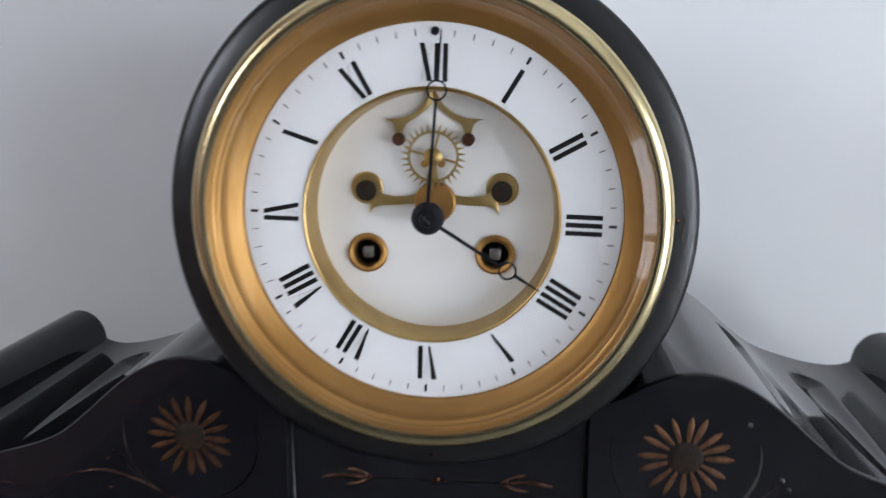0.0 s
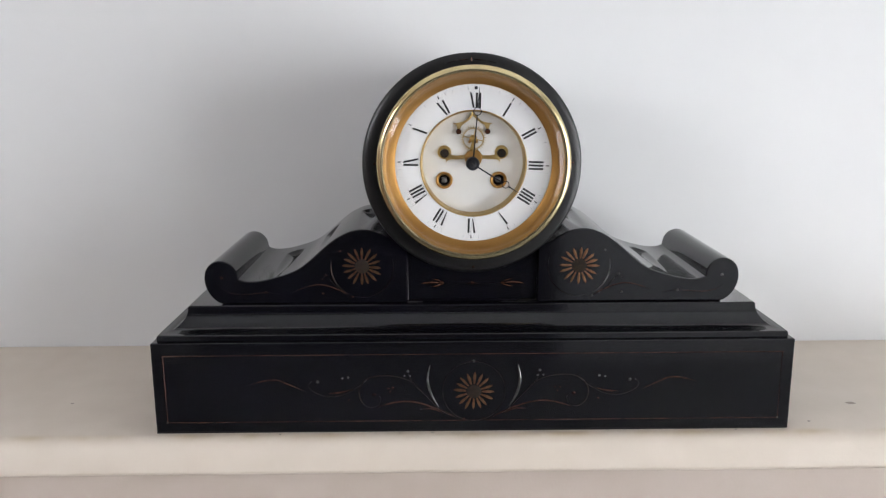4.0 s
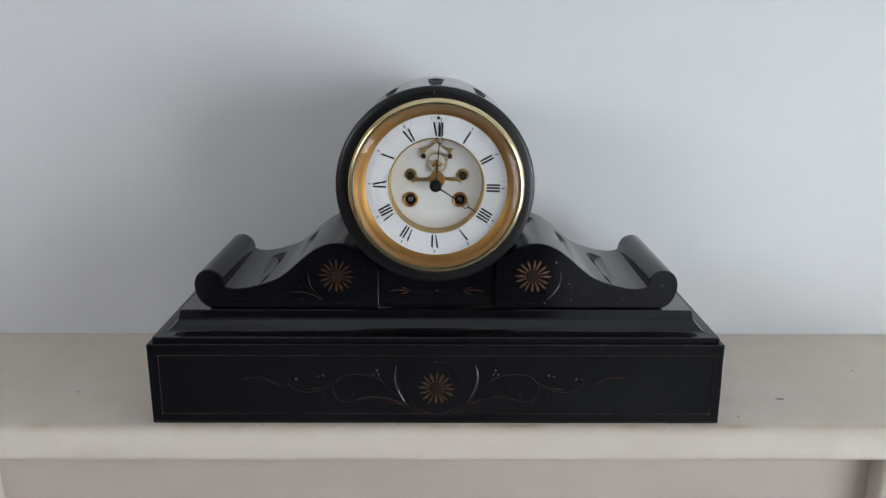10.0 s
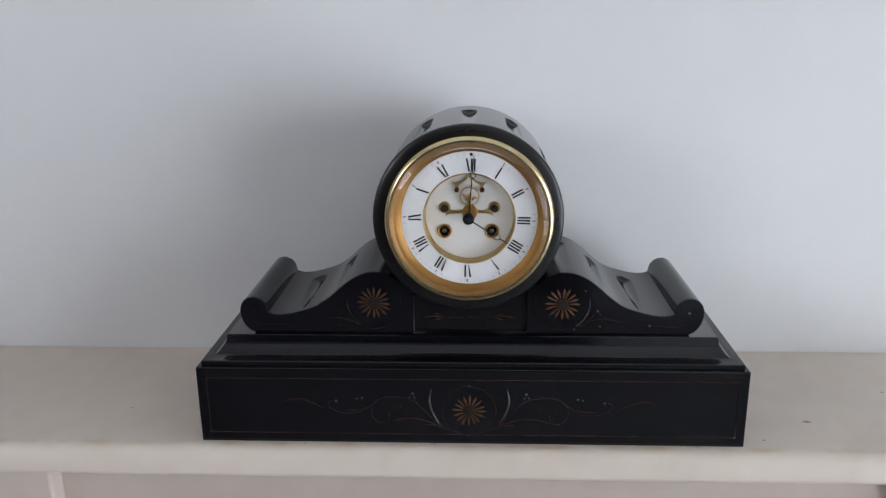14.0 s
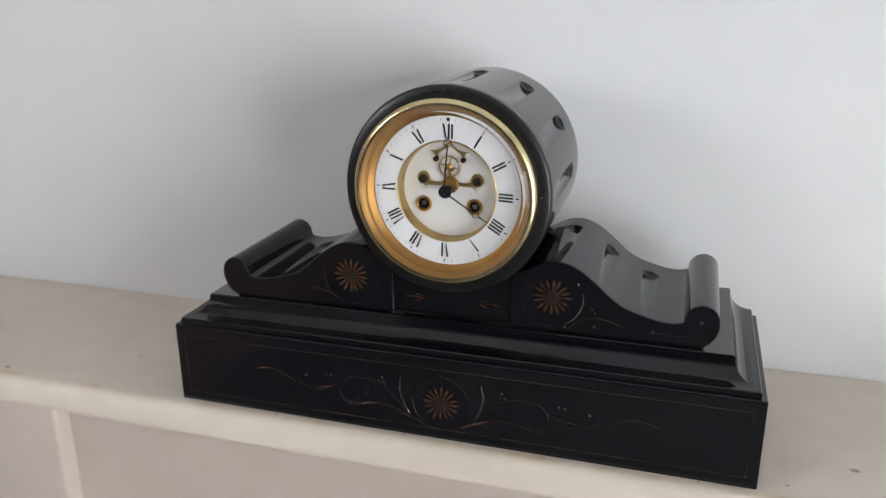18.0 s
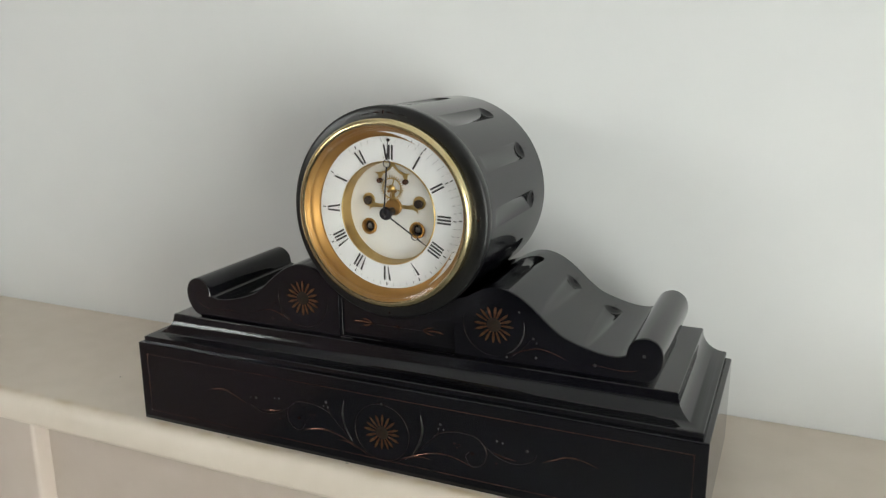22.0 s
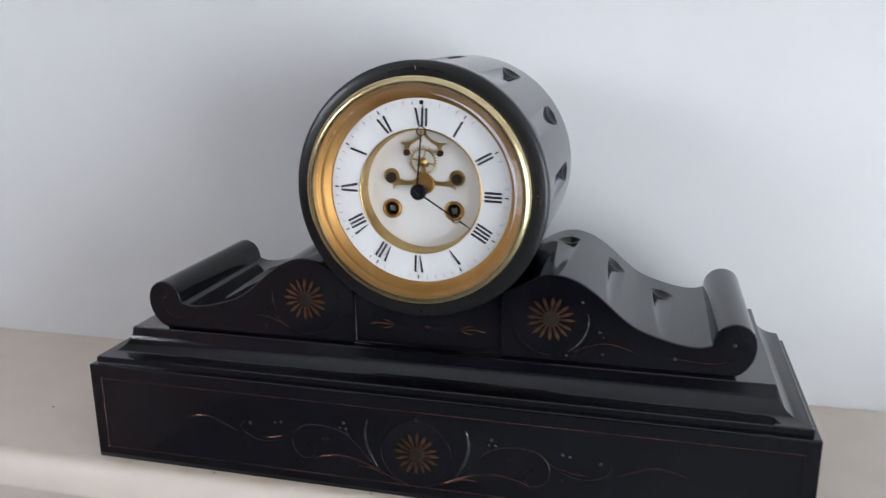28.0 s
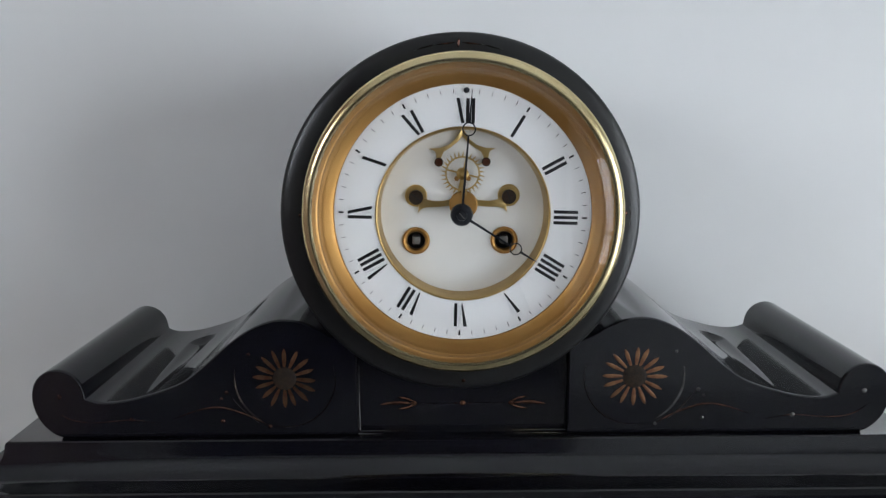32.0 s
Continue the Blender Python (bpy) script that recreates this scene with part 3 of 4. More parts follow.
# ---- the clock: dial ----
BEZEL_X, BEZEL_Z = -0.0001, 0.2015
DIAL_PARTS = ("chapter_ring", "sight_ring", "centre_disc", "numeral", "minute_mark", "dial_pin", "winding_collet", "bridge_foot", "bridge_arm",
              "pallet_bridge", "pallet", "bridge_hub", "bridge_stem", "escape_wheel", "minute_hand", "hour_hand", "hand_boss", "hand_pin")
DIAL_Y, WELL_Y, TURN = 0.0174, 0.0282, 1.8
part("bezel", lathe([(0.0700, 0.0169), (0.0705, 0.0150), (0.0706, 0.0098), (0.0704, 0.0082), (0.0699, 0.0071), (0.0690, 0.0063), (0.0680, 0.0058), (0.0669, 0.0055),
                     (0.0662, 0.0057), (0.0658, 0.0065), (0.0658, 0.0160), (0.0662, 0.0169)], BEZEL_X, BEZEL_Z, 192), BRASS, clock, "bright polished brass bezel")
SURROUND = [(0.0657, 0.0092), (0.0648, 0.0101), (0.0639, 0.0113), (0.0632, 0.0119), (0.0625, 0.0122), (0.0619, 0.0138), (0.0611, 0.0147), (0.0602, 0.0155), (0.0592, 0.0165),
            (0.0582, 0.0174), (0.0576, 0.0177), (0.0574, 0.0182), (0.0574, 0.0225), (0.0657, 0.0225)]
part("dial_surround", lathe(SURROUND, BEZEL_X, DZ, 192), GILT, clock, "warm gilt stepped ring round the dial")
part("chapter_ring", lathe([(0.0386, DIAL_Y), (0.0568, DIAL_Y), (0.0570, 0.0176), (0.0570, 0.0195), (0.0386, 0.0195)], DX, DZ, 160), ENAMEL, clock,
     "white enamel ring with black roman numerals")
part("sight_ring", lathe([(0.0389, DIAL_Y + 0.0002), (0.0388, DIAL_Y - 0.0005), (0.0383, DIAL_Y - 0.0009), (0.0379, DIAL_Y - 0.0006), (0.0377, DIAL_Y + 0.0004),
                          (0.0375, 0.0200), (0.0371, 0.0255), (0.0370, WELL_Y + 0.0003), (0.0389, WELL_Y + 0.0003)], DX, DZ, 160), GILT_MATT, clock,
     "thin brass ring sloping into the sunken centre")
WIND_X, WIND_Z = (-0.0212, 0.0190), 0.1879


def disc_mesh():
    """The sunken enamel plate, pierced by two winding holes."""
    bm = bmesh.new()
    for x, z, r, n in ((DX, DZ, 0.0375, 96), (WIND_X[0], WIND_Z, 0.0047, 32), (WIND_X[1], WIND_Z, 0.0047, 32)):
        ring = [bm.verts.new((x + r * math.sin(2 * math.pi * i / n), WELL_Y, z + r * math.cos(2 * math.pi * i / n))) for i in range(n)]
        for i in range(n):
            bm.edges.new((ring[i], ring[(i + 1) % n]))
    bmesh.ops.triangle_fill(bm, use_beauty=True, edges=bm.edges[:], normal=(0, -1, 0))
    back = bmesh.ops.extrude_face_region(bm, geom=bm.faces[:])
    for v in back["geom"]:
        if isinstance(v, bmesh.types.BMVert):
            v.co.y += 0.0012
    return bm


part("centre_disc", disc_mesh(), ENAMEL_CREAM, clock, "sunken cream white enamel centre")


def stroke(bm, x0, r0, x1, r1, w0, w1, lift=0.00018):
    """A painted stroke from (x0, r0) to (x1, r1), in millimetres, standing a hair off the enamel."""
    vs = []
    for y in (-lift, 0.0002):
        vs.append([bm.verts.new((x * 0.001, y, r * 0.001)) for x, r in ((x0 - w0 / 2, r0), (x0 + w0 / 2, r0), (x1 + w1 / 2, r1), (x1 - w1 / 2, r1))])
    bm.faces.new(vs[0])
    for i in range(4):
        bm.faces.new((vs[0][i], vs[0][(i + 1) % 4], vs[1][(i + 1) % 4], vs[1][i]))


def numeral_mesh(text):
    r0, r1, hair, bold = 40.2, 50.9, 0.045, 1.42
    size = {"I": 2.45, "V": 3.9, "X": 3.9}
    bm = bmesh.new()
    x = -sum(size[c] for c in text) / 2
    for c in text:
        w = size[c]
        if c == "I":
            stroke(bm, x + w / 2, r0, x + w / 2, r1, bold, bold)
        elif c == "V":
            stroke(bm, x + w * 0.62, r0, x + 0.65, r1, 0.55, 1.65)
            stroke(bm, x + w * 0.62, r0, x + w - 0.25, r1, hair, hair)
        else:
            stroke(bm, x + w - 0.75, r0, x + 0.75, r1, bold, bold)
            stroke(bm, x + 0.5, r0, x + w - 0.5, r1, hair, hair)
        x += w
    return bm


def on_dial(ob, degrees):
    ob.location, ob.rotation_euler = (DX, DIAL_Y, DZ), (0, radians(degrees), 0)
    return ob


for i, text in enumerate(("XII", "I", "II", "III", "IIII", "V", "VI", "VII", "VIII", "IX", "X", "XI")):
    on_dial(part("numeral", numeral_mesh(text), INK, clock, "black painted roman numeral " + text), 30 * i + TURN)
short, long = bmesh.new(), bmesh.new()
stroke(short, 0, 53.0, 0, 54.9, 0.30, 0.30)
stroke(long, 0, 52.7, 0, 55.0, 0.75, 0.9)
marks = {True: part("minute_mark", long, INK, clock), False: part("minute_mark", short, INK_GREY, clock)}
for i in range(1, 60):
    if i in (1, 5):
        on_dial(marks[i == 5], 6 * i + TURN)
        continue
    ob = marks[i % 5 == 0].copy()
    scene.collection.objects.link(ob)
    on_dial(ob, 6 * i + TURN)
a12 = radians(TURN)
part("dial_pin", lathe([(0, DIAL_Y - 0.0016), (0.0008, DIAL_Y - 0.0014), (0.0012, DIAL_Y - 0.0008), (0.0013, DIAL_Y)], DX + 0.0543 * math.sin(a12), DZ + 0.0543 * math.cos(a12), 20,
                       closed=False), STEEL, clock, "small dark steel regulating pin")

# sunken movement: winding holes, screws, pallets, bridges, escape wheel
for x in WIND_X:
    c = part("winding_collet", lathe([(0.0063, WELL_Y), (0.0062, WELL_Y - 0.0010), (0.0055, WELL_Y - 0.0015), (0.0046, WELL_Y - 0.0011), (0.0041, WELL_Y - 0.0002), (0.0041, WELL_Y + 0.0022)],
                                     x, WIND_Z, 48, closed=False), GILT, clock, "gilt collar of a winding hole")
    part("winding_hole", lathe([(0.0046, WELL_Y + 0.0010), (0.0046, WELL_Y + 0.0070), (0, WELL_Y + 0.0070)], x, WIND_Z, 40, closed=False), DARK_HOLE, c, "dark winding hole")
    part("winding_square", boxed(x - 0.0018, x + 0.0018, WELL_Y + 0.0002, WELL_Y + 0.0069, WIND_Z - 0.0018, WIND_Z + 0.0018, 0.0006), STEEL_LIGHT, c, "square steel winding arbor")
for s in (-1, 1):
    x, z = s * 0.0210, 0.2086
    c = part("bridge_foot", lathe([(0.0050, WELL_Y), (0.0050, WELL_Y - 0.0007), (0.0046, WELL_Y - 0.0010), (0, WELL_Y - 0.0010)], x, z, 40, closed=False), GILT_MATT, clock)
    sc = part("screw", lathe([(0.0032, WELL_Y - 0.0010), (0.0032, WELL_Y - 0.0030), (0.0028, WELL_Y - 0.0034), (0, WELL_Y - 0.0034)], x, z - 0.0006, 32, closed=False), SCREW_STEEL, c,
              "brown steel screw")
    slot = part("screw_slot", boxed(-0.0029, 0.0029, -0.0001, 0.0001, -0.0003, 0.0003), DARK_HOLE, sc)
    slot.location, slot.rotation_euler = (x, WELL_Y - 0.0034, z - 0.0006), (0, radians(38 if s < 0 else 70), 0)
    arm = [(s * a, b) for a, b in ((0.0010, 0.2120), (0.0022, 0.2092), (0.0042, 0.2073), (0.0078, 0.2063), (0.0122, 0.2060), (0.0158, 0.2067), (0.0176, 0.2082), (0.0196, 0.2062),
                                   (0.0202, 0.2005), (0.0190, 0.2026), (0.0165, 0.2036), (0.0110, 0.2035), (0.0065, 0.2040), (0.0030, 0.2050), (0.0010, 0.2050))]
    part("bridge_arm", prism(arm[::s], WELL_Y - 0.0018, WELL_Y - 0.0006, 0.0002), GILT_MATT, clock)
    crown = [(s * a, b) for a, b in ((0.0, 0.2400), (0.0013, 0.2366), (0.0032, 0.2337), (0.0062, 0.2313), (0.0098, 0.2300), (0.0150, 0.2298), (0.0122, 0.2288), (0.0116, 0.2272),
                                     (0.0116, 0.2240), (0.0098, 0.2236), (0.0096, 0.2262), (0.0084, 0.2286), (0.0052, 0.2303), (0.0022, 0.2326), (0.0, 0.2352))]
    part("pallet_bridge", prism(crown[::s], WELL_Y - 0.0017, WELL_Y - 0.0005, 0.0002), GILT_MATT, clock)
    part("pallet", lathe([(0.0020, WELL_Y - 0.0006), (0.0020, WELL_Y - 0.0034), (0.0016, WELL_Y - 0.0040), (0, WELL_Y - 0.0040)], s * 0.0106, 0.2238, 28, closed=False), JEWEL, clock,
         "red-brown carnelian pallet stone")
part("bridge_hub", lathe([(0.0064, WELL_Y - 0.0004), (0.0064, WELL_Y - 0.0020), (0.0058, WELL_Y - 0.0025), (0, WELL_Y - 0.0025)], 0.0004, 0.2045, 48, closed=False), GILT, clock)
part("bridge_stem", prism([(-0.0016, 0.208), (0.0016, 0.208), (0.0008, 0.2165), (-0.0008, 0.2165)], WELL_Y - 0.0018, WELL_Y - 0.0007, 0.0001), GILT_MATT, clock)


def wheel_mesh():
    bm = lathe([(0.0078, -0.0004), (0.0078, 0.0004), (0.0071, 0.0004), (0.0071, -0.0004)], 0, 0, 90)
    for i in range(30):
        a = 2 * math.pi * i / 30
        u, w = Vector((math.sin(a), 0, math.cos(a))), Vector((math.cos(a), 0, -math.sin(a)))
        tip = u * 0.0099 + w * 0.0004
        f = [u * 0.0077 + w * 0.00042, u * 0.0077 - w * 0.00042, tip - w * 0.00010, tip + w * 0.00010]
        lo = [bm.verts.new(p + Vector((0, 0.0003, 0))) for p in f]
        hi = [bm.verts.new(p - Vector((0, 0.0003, 0))) for p in f]
        bm.faces.new(hi)
        bm.faces.new(lo[::-1])
        for k in range(4):
            bm.faces.new((lo[k], lo[(k + 1) % 4], hi[(k + 1) % 4], hi[k]))
    for i in range(4):
        a = radians(14 + 90 * i)
        u, w = Vector((math.sin(a), 0, math.cos(a))), Vector((math.cos(a), 0, -math.sin(a))) * 0.00035
        f = [u * 0.0015 + w, u * 0.0015 - w, u * 0.0074 - w, u * 0.0074 + w]
        lo = [bm.verts.new(p + Vector((0, 0.0003, 0))) for p in f]
        hi = [bm.verts.new(p - Vector((0, 0.0003, 0))) for p in f]
        bm.faces.new(hi)
        bm.faces.new(lo[::-1])
        for k in range(4):
            bm.faces.new((lo[k], lo[(k + 1) % 4], hi[(k + 1) % 4], hi[k]))
    return bm


wheel = part("escape_wheel", wheel_mesh(), GILT_MATT, clock, "fine toothed brass escape wheel")
wheel.location = (0, WELL_Y - 0.0031, 0.2187)
part("wheel_hub", lathe([(0.0026, 0.0006), (0.0028, -0.0008), (0.0020, -0.0014), (0.0010, -0.0024), (0, -0.0024)], 0, 0, 32, closed=False), GILT_MATT, wheel, "brass hub")
for dx in (-0.0026, 0.0026):
    part("wheel_stud", lathe([(0.0011, 0.0006), (0.0011, -0.0007), (0, -0.0009)], dx, -0.0022, 16, closed=False), GILT, wheel)


def hand_mesh(ring_at, ring_r, tip, base_w):
    """A slender pierced hand pointing up: a tapering shaft, an open ring and a fine point."""
    bm = bmesh.new()
    n = 24
    for a0, a1, w0, w1 in ((0.002, ring_at - ring_r * 0.9, base_w, base_w * 0.7), (ring_at + ring_r * 0.9, tip, base_w * 0.95, base_w * 0.25)):
        front = [bm.verts.new((x, -0.0003, z)) for x, z in ((-w0 / 2, a0), (w0 / 2, a0), (w1 / 2, a1), (-w1 / 2, a1))]
        back = [bm.verts.new((x, 0.0002, z)) for x, z in ((-w0 / 2, a0), (w0 / 2, a0), (w1 / 2, a1), (-w1 / 2, a1))]
        bm.faces.new(front)
        bm.faces.new(back[::-1])
        for k in range(4):
            bm.faces.new((front[k], front[(k + 1) % 4], back[(k + 1) % 4], back[k]))
    rows = []
    for r, y in ((ring_r, -0.0003), (ring_r, 0.0002), (ring_r - 0.00055, 0.0002), (ring_r - 0.00055, -0.0003)):
        rows.append([bm.verts.new((r * math.sin(2 * math.pi * i / n), y, ring_at + r * math.cos(2 * math.pi * i / n))) for i in range(n)])
    for a, b in zip(rows, rows[1:] + rows[:1]):
        for i in range(n):
            bm.faces.new((a[i], a[(i + 1) % n], b[(i + 1) % n], b[i]))
    return bm


ARBOR = (-0.0007, 0.2013)
minute = part("minute_hand", hand_mesh(0.0376, 0.0030, 0.0545, 0.0011), STEEL, clock, "slender blued steel minute hand")
minute.location, minute.rotation_euler = (ARBOR[0], 0.0128, ARBOR[1]), (0, radians(4.8), 0)
hour = part("hour_hand", hand_mesh(0.0283, 0.0028, 0.0395, 0.0012), STEEL, clock, "slender blued steel hour hand")
hour.location, hour.rotation_euler = (ARBOR[0], 0.0145, ARBOR[1]), (0, radians(122.5), 0)
part("hand_boss", lathe([(0.0030, 0.0262), (0.0030, 0.0164), (0.0050, 0.0162), (0.0049, 0.0150), (0.0044, 0.0141), (0.0037, 0.0139), (0.0024, 0.0138), (0.0021, 0.0128), (0, 0.0126)], *ARBOR, 40, closed=False),
     STEEL, clock, "round dark steel hand boss")
pin = part("hand_pin", boxed(-0.0016, 0.0016, -0.0003, 0.0003, -0.0002, 0.0002), STEEL_LIGHT, clock, "tiny bright cross pin")
pin.location, pin.rotation_euler = (ARBOR[0], 0.0124, ARBOR[1]), (0, radians(48), 0)

glass = part("dial_glass", lathe([(0, 0.0044), (0.0612, 0.0044), (0.0614, 0.00445), (0.0657, 0.0066), (0.0657, 0.0085), (0, 0.0085)], BEZEL_X, BEZEL_Z, 128, closed=False), GLASS, clock,
             "clear glass with a bevelled rim", smooth=4)
glass.visible_shadow = False

# the whole dial sits a little deeper in the drum
DIAL_SIZE, DIAL_DEEPER = 1.008, 0.0014
for ob in clock.children:
    if ob.name.split(".")[0] in DIAL_PARTS:
        ob.location = (DX + DIAL_SIZE * (ob.location.x - DX), ob.location.y + DIAL_DEEPER, DZ + DIAL_SIZE * (ob.location.z - DZ))
        ob.scale = (DIAL_SIZE, 1, DIAL_SIZE)

# ---- the clock: gilded ornament ----


def petal_mesh():
    bm = bmesh.new()
    half = [(0.0057, 0.0006), (0.0080, 0.0009), (0.0105, 0.0011), (0.0126, 0.00105), (0.0142, 0.0006), (0.0151, 0.0)]
    mid = [bm.verts.new((0, -0.00024 if 0.006 < r < 0.0145 else -0.0001, r)) for r, w in half]
    for s in (-1, 1):
        edge = [bm.verts.new((s * w, -0.0001, r)) for r, w in half[:-1]] + [mid[-1]]
        for k in range(len(half) - 1):
            vs = [mid[k], mid[k + 1], edge[k + 1], edge[k]]
            bm.faces.new([v for n, v in enumerate(vs) if v not in vs[:n]])
    return bm


petal_data = None
rose_rng = random.Random(11)


def rosette(x, y, z):
    global petal_data
    c = part("rosette", lathe([(0.0057, -0.0001), (0.0052, -0.0005), (0.0025, -0.0008), (0, -0.0008)], 0, 0, 32, closed=False), SEED, clock, "gilded flower with a dark stippled centre")
    c.location = (x, y, z)
    for i in range(16):
        if petal_data is None:
            p = part("petal", petal_mesh(), GOLD_LEAF, c)
            petal_data = p.data
        else:
            p = new("petal", petal_data)
            p.parent = c
        p.rotation_euler = (0, radians(22.5 * i + 3 + rose_rng.uniform(-2.5, 2.5)), 0)
        p.scale = (rose_rng.uniform(0.82, 1.02), 1, rose_rng.uniform(0.95, 1.04))


rosette(0.0, 0.0, 0.0314)
rosette(0.0815, WING_Y0, 0.1222)
rosette(-0.0843, WING_Y0, 0.1225)


def mm(points, s=1):
    return [(s * x * 0.001, z * 0.001) for x, z in points]


def inlay(points, width, y, mat, taper="both", s=1):
    return part("gilded_or_lit_line", ribbon(mm(points, s), width * 0.001, y - 0.0001, taper, 0.0003), mat, clock)


def dot(x, z, y, r, mat, s=1):
    return part("gilded_bead", bead(s * x * 0.001, z * 0.001, y - 0.0001, r * 0.0009, 0.0003), mat, clock)


# base front: border, ring and scrolls
for z in (8.2, 61.0):
    inlay([(-231.5, z), (-80, z), (80, z), (231.5, z)], 0.7, 0.0, COPPER, "none")
for s in (1, -1):
    inlay([(231.5, 8.2), (231.5, 35), (231.5, 61.0)], 0.6, 0.0, COPPER, "none", s)
    dot(231.5, 8.4, 0.0, 0.9, SILVER_LEAF, s)
    dot(231.5, 60.8, 0.0, 0.8, COPPER, s)
inlay([(x * 1000, z * 1000) for x, z in arc(0, 0.0316, 0.0235, 94, 446, 30)], 0.55, 0.0, FAINT, "none")
for s in (1, -1):
    inlay([(11.6, 9.4), (24.5, 16.2), (37.4, 29.7), (48.2, 40), (58, 43.6), (67.5, 44.5), (77.4, 43.2), (83.9, 38.2), (86.5, 31), (84.3, 23.4), (78.3, 19.3),
           (72.3, 21.1), (70.1, 26.5), (72.7, 30.1)], 0.9, 0.0, FAINT, "both", s)
    dot(75.3, 29.2, 0.0, 1.7, COPPER, s)
    inlay([(79.6, 41.8), (88.2, 35), (98.5, 29.7), (110.5, 28.3), (120.9, 32.4), (124.3, 37.3), (121.3, 40.9)], 0.7, 0.0, FAINT, "both", s)
    dot(117.4, 40, 0.0, 1.4, SILVER_LEAF, s)
    inlay([(33.1, 52.2), (34.8, 40.9), (32.3, 29.7), (26.7, 19.3)], 1.9, 0.0, SILVER_LEAF, "both", s)
    inlay([(11.6, 9.4), (24.5, 16.2), (41.7, 22.5), (54.6, 23.8), (67.5, 21.1), (76.1, 17.5)], 1.2, 0.0, COPPER, "both", s)
    inlay([(22, 13.5), (31, 17.4), (40.6, 17.5)], 0.9, 0.0, COPPER, "both", s)
    inlay([(92, 33.6), (99, 31.6), (109, 30.6)], 1.3, 0.0, COPPER, "both", s)
    inlay([(128, 33), (138.5, 37.8), (147.5, 41.4), (157.8, 40.9), (168.6, 37.8)], 1.3, 0.0, COPPER, "both", s)
    inlay([(44, 37), (47.5, 41), (49, 46)], 0.6, 0.0, FAINT, "both", s)
    for x, z, r in ((49.6, 47.9, 1.2), (52.2, 44.2, 0.8), (48.0, 44.0, 0.8), (94.4, 43.3, 1.0), (98.8, 42.6, 0.8)):
        dot(x, z, 0.0, r, SILVER_LEAF, s)
    for x, z, r in ((61, 34.6, 1.0), (64.6, 34.2, 1.0), (63, 31.6, 0.8), (94.2, 25.2, 0.9), (7.5, 9.4, 1.0)):
        dot(x, z, 0.0, r, COPPER, s)
dot(0, 55.3, 0.0, 1.3, SILVER_LEAF)
inlay([(-4.5, 55.0), (0, 55.5), (4.5, 55.0)], 0.9, 0.0, FAINT)

# scroll sides
for s in (1, -1):
    cx = 81.5 if s > 0 else 84.3
    inlay([(x * 1000, z * 1000) for x, z in arc(cx / 1000, 0.1223, 0.0240, 165, 285, 14)], 0.6, WING_Y0, FAINT, "both", s)
    inlay([(x * 1000, z * 1000) for x, z in arc(cx / 1000, 0.1223, 0.0236, 12, -62, 10)], 1.1, WING_Y0, SILVER_LEAF if s > 0 else FAINT, "both", s)
    inlay([(92, 98.7), (100.9, 103.6), (114, 108.1), (125, 107.2), (138, 102.7)], 1.0, WING_Y0, COPPER, "both", s)
    inlay([(96.5, 100), (104, 106.7), (110, 114.0)], 0.7, WING_Y0, FAINT, "both", s)
    inlay([(145, 100.6), (157.8, 102.4), (175, 101.2), (186, 102.6), (193, 107)], 0.55, WING_Y0, COPPER, "both", s)
    for x, z, r in ((112, 115.6, 1.1), (114.6, 112.6, 0.8), (114.4, 101.4, 1.1), (100.9, 134.4, 0.9), (92.0, 98.6, 1.0)):
        dot(x, z, WING_Y0, r, COPPER if s < 0 else SILVER_LEAF, s)
    dot(157.8, 102.5, WING_Y0, 1.3, SILVER_LEAF if s > 0 else COPPER, s)
    dot(191.4, 114.2, WING_Y0, 1.4, SILVER_LEAF if s > 0 else COPPER, s)
    # centre panel sprays
    inlay([(39.5, 107.6), (32, 108.4), (24, 108.0)], 1.7, PANEL_Y, GOLD_WORN, "both", s)
    inlay([(22, 108.2), (27, 110.4), (31.5, 111.2)], 1.1, PANEL_Y, GOLD_WORN, "both", s)
    inlay([(22, 107.8), (27, 105.8), (31.5, 105.2)], 1.1, PANEL_Y, GOLD_WORN, "both", s)
    inlay([(1.5, 108.0), (12, 108.0), (22, 108.0)], 0.5, PANEL_Y, FAINT, "both", s)
    dot(23.4, 108.0, PANEL_Y, 1.5, GOLD_WORN, s)
dot(0, 108.0, PANEL_Y, 1.5, GOLD_WORN)
for x in (-3.2, 3.2):
    dot(x, 108.0, PANEL_Y, 0.7, COPPER)
dot(0, 124.0, DRUM_Y + 0.0007, 1.2, COPPER)
inlay([(-1.8, 277.6), (-2.0, 275.6), (-2.1, 273.8)], 1.2, DRUM_Y + 0.0004, COPPER)
for s in (1, -1):
    inlay([(-1.8 + s * 1.5, 275.8), (-1.8 + s * 5, 275.4), (-1.8 + s * 9.5, 274.9)], 0.7, DRUM_Y + 0.0003, COPPER, "both")
    inlay([(-1.8 + s * 10, 275.0), (-1.8 + s * 14, 274.0), (-1.8 + s * 19, 272.6)], 0.6, DRUM_Y + 0.0003, FAINT, "both")
    dot(72.4, 201.5, DRUM_Y, 0.9, COPPER, s)

# ---- glass bottle at the far end of the shelf ----
BOTTLE = (-0.790, 0.145)


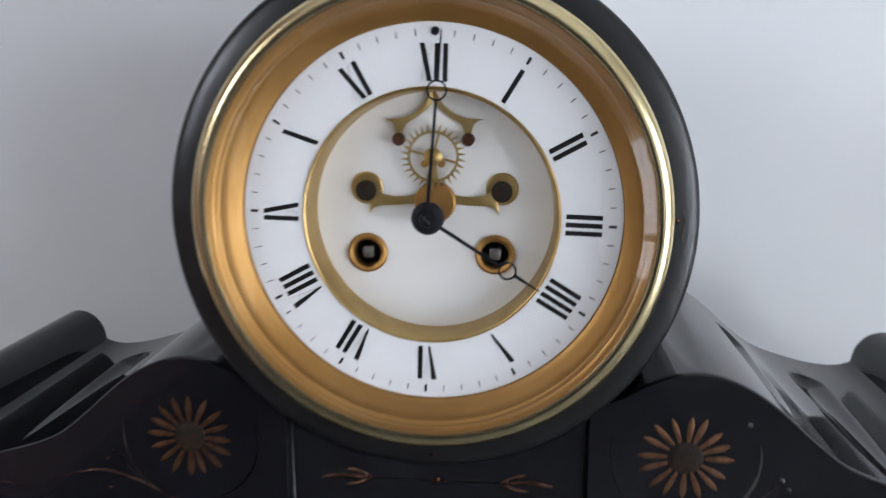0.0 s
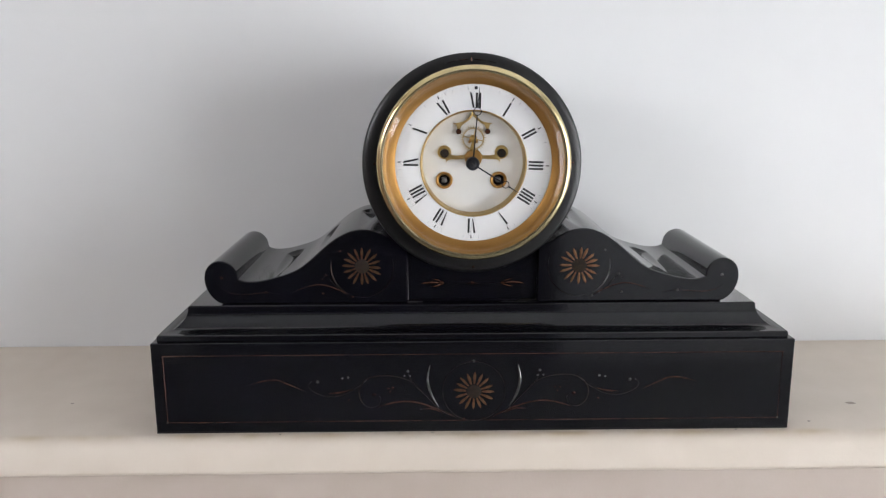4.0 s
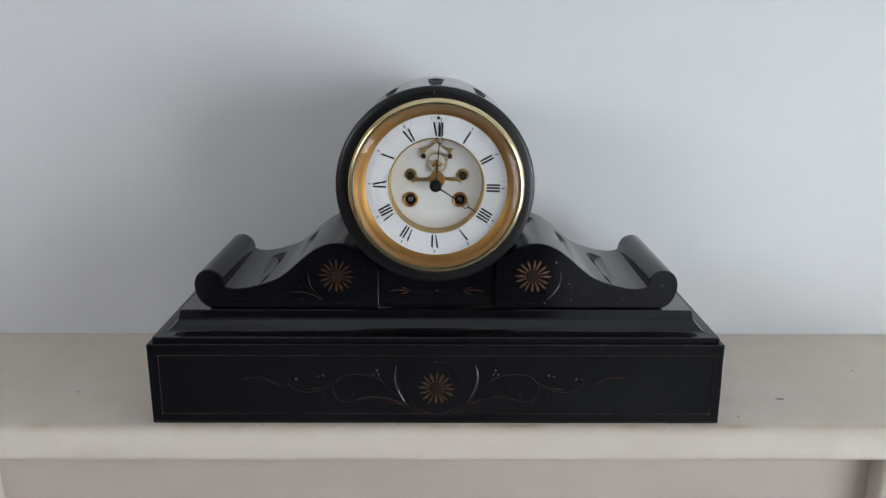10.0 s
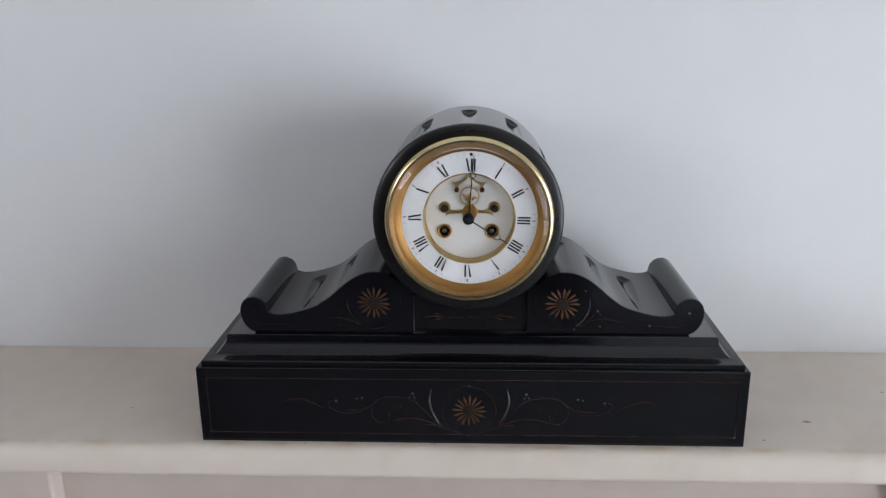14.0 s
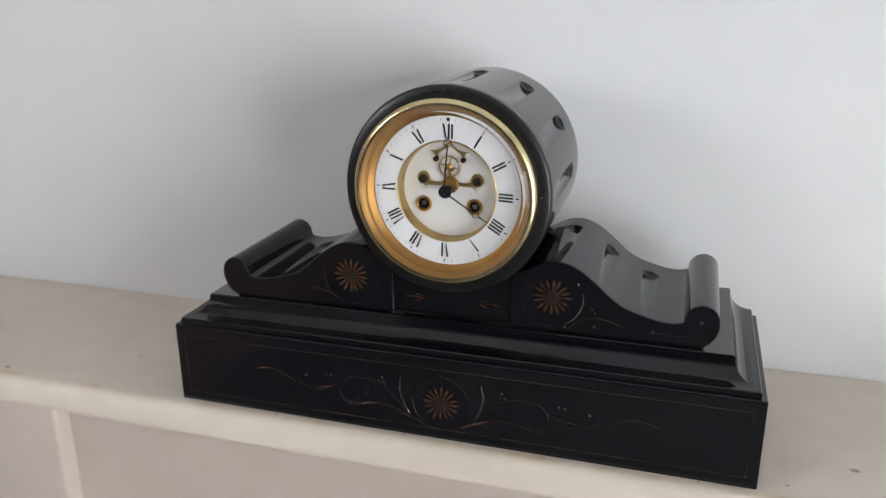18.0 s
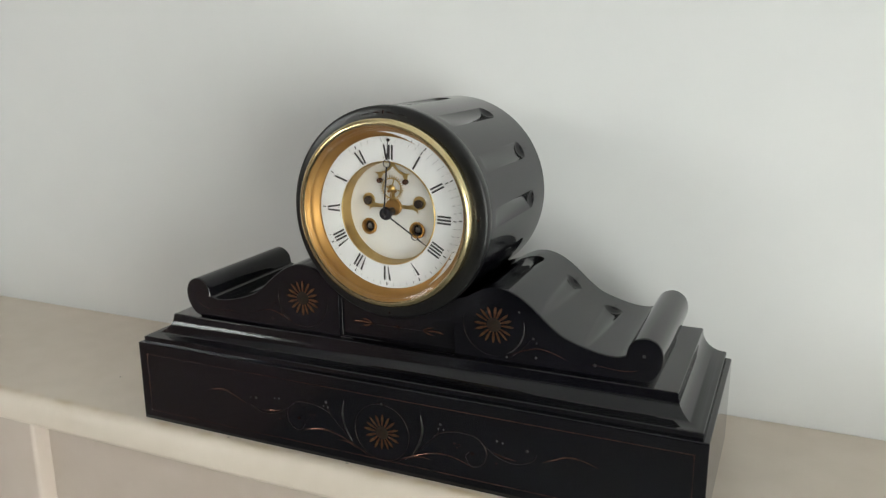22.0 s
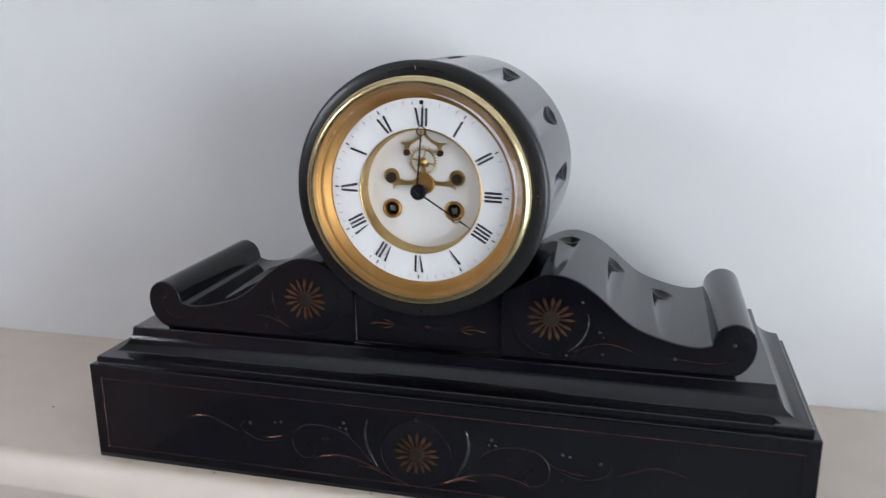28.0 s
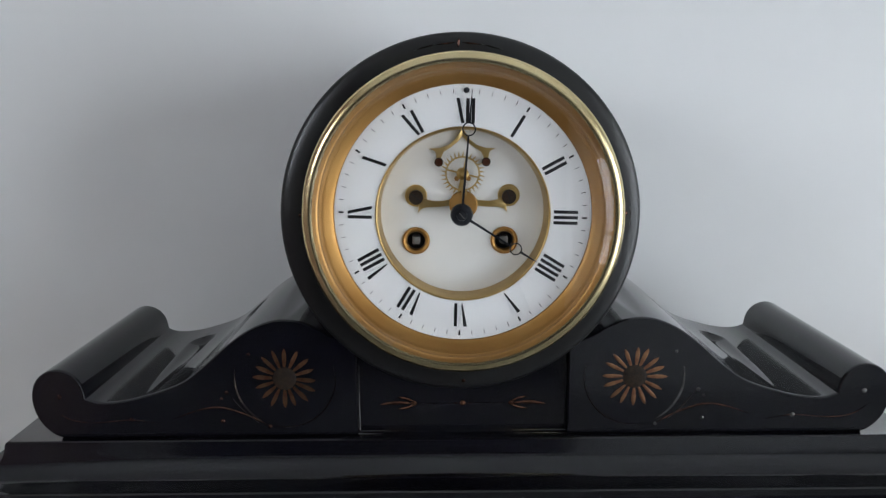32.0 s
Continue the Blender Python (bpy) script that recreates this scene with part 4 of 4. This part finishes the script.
def bottle_mesh():
    """A thick, slightly flared bottle of rippled glass with a heavy clear foot."""
    outer = [(0.0480, 0.0), (0.0510, 0.002), (0.0520, 0.006), (0.0515, 0.013)]
    for k in range(36):
        z = 0.016 + 0.238 * k / 35
        outer.append((0.0500 + 0.0095 * (z / 0.26) + 0.0012 * math.sin(z * 430), z))
    outer += [(0.0600, 0.2575), (0.0588, 0.260)]
    inner = [(0.0565, 0.257), (0.054, 0.20), (0.0500, 0.10), (0.0462, 0.024), (0.042, 0.019), (0, 0.018)]
    bm = bmesh.new()
    n = 64
    rings = []
    for r, z in [(0, 0.0)] + outer + inner:
        if r == 0:
            rings.append([bm.verts.new((0, 0, z))])
            continue
        rings.append([bm.verts.new(((r + w) * math.cos(a), (r + w) * math.sin(a), z)) for a, w in
                      ((2 * math.pi * i / n, 0.0022 * noise.noise((math.cos(2 * math.pi * i / n) * 3, math.sin(2 * math.pi * i / n) * 3, z * 60))) for i in range(n))])
    for a, b in zip(rings, rings[1:]):
        for i in range(n):
            j = (i + 1) % n
            vs = (a[0], b[j], b[i]) if len(a) == 1 else (a[i], a[j], b[0]) if len(b) == 1 else (a[i], a[j], b[j], b[i])
            bm.faces.new(vs)
    return bm


bottle = tagged(new("glass_jar"), "clear rippled glass jar holding pebbles and a red berry twig", "jar")
part("jar_glass", bottle_mesh(), BOTTLE_GLASS, bottle, smooth=60)
rng = random.Random(5)
for k in range(46):
    bm = bmesh.new()
    bmesh.ops.create_icosphere(bm, subdivisions=2, radius=rng.uniform(0.007, 0.011))
    a, r, z = rng.uniform(0, 2 * math.pi), 0.034 * math.sqrt(rng.random()), 0.030 + 0.075 * k / 46
    squash = (rng.uniform(0.8, 1.25), rng.uniform(0.8, 1.25), rng.uniform(0.6, 0.9))
    for v in bm.verts:
        d = 1 + 0.18 * noise.noise(v.co * 120 + Vector((k, 0, 0)))
        v.co = Vector((v.co.x * squash[0] * d + r * math.cos(a), v.co.y * squash[1] * d + r * math.sin(a), v.co.z * squash[2] * d + z))
    part("pebble", bm, PEBBLE, bottle)
TOP = Vector((0.0300, 0.0300, 0.272))
bm = bmesh.new()
rings = []
for k in range(9):
    c = Vector((0.004, -0.01, 0.10)).lerp(TOP, k / 8) + Vector((0.004 * math.sin(k), 0.003 * math.cos(k), 0))
    rings.append([bm.verts.new(c + Vector((0.0012 * math.cos(i * 1.047), 0.0012 * math.sin(i * 1.047), 0))) for i in range(6)])
for a, b in zip(rings, rings[1:]):
    for i in range(6):
        bm.faces.new((a[i], a[(i + 1) % 6], b[(i + 1) % 6], b[i]))
twig = part("twig", bm, TWIG, bottle)
for dx, dy, dz, r in ((0.0, 0.0, 0.0, 0.0075), (-0.012, 0.004, 0.006, 0.007), (-0.006, -0.011, 0.010, 0.007)):
    bm = bmesh.new()
    bmesh.ops.create_icosphere(bm, subdivisions=3, radius=r)
    for v in bm.verts:
        v.co = v.co * (1 + 0.06 * noise.noise(v.co * 200)) + TOP + Vector((dx, dy, dz))
    part("berry", bm, BERRY, twig, "dark red berry")
bottle.location = (*BOTTLE, -0.0005)

# lit joint edges painted pale, and scuffs on the arrises of the case
for x, w in ((-49.4, 0.55), (49.5, 0.3)):
    inlay([(x, 94.6), (x - 0.1, 112), (x, 128)], w, WING_Y0 + 0.0036, LIT_EDGE if x < 0 else SILVER_LEAF, "end")
inlay([(-49.4, 94.5), (-46, 94.3), (-41, 94.2)], 0.9, WING_Y0 + 0.0030, LIT_EDGE, "end")
for pts, w, y in (([(-56, 94.2), (-50, 94.3), (-38, 94.2)], 0.5, WING_Y0 + 0.0005), ([(203, 70.6), (210, 70.7), (222, 70.6)], 0.45, 0.0012),
                  ([(-226, 70.6), (-220, 70.6), (-210, 70.7)], 0.4, 0.0012), ([(20, 94.1), (40, 94.2), (52, 94.1)], 0.35, WING_Y0 + 0.0005),
                  ([(74.0, 205), (74.6, 201), (74.3, 196)], 0.5, DRUM_Y), ([(62, 70.6), (95, 70.7), (128, 70.6)], 0.4, 0.0012),
                  ([(131, 70.6), (138, 70.7), (146, 70.6)], 0.4, 0.0012), ([(-200, 70.6), (-165, 70.7), (-130, 70.6)], 0.25, 0.0012)):
    part("scuff", ribbon(mm(pts), w * 0.001, y - 0.0001, "both", 0.0002), SILVER_LEAF, clock, "pale worn edge of the stone")
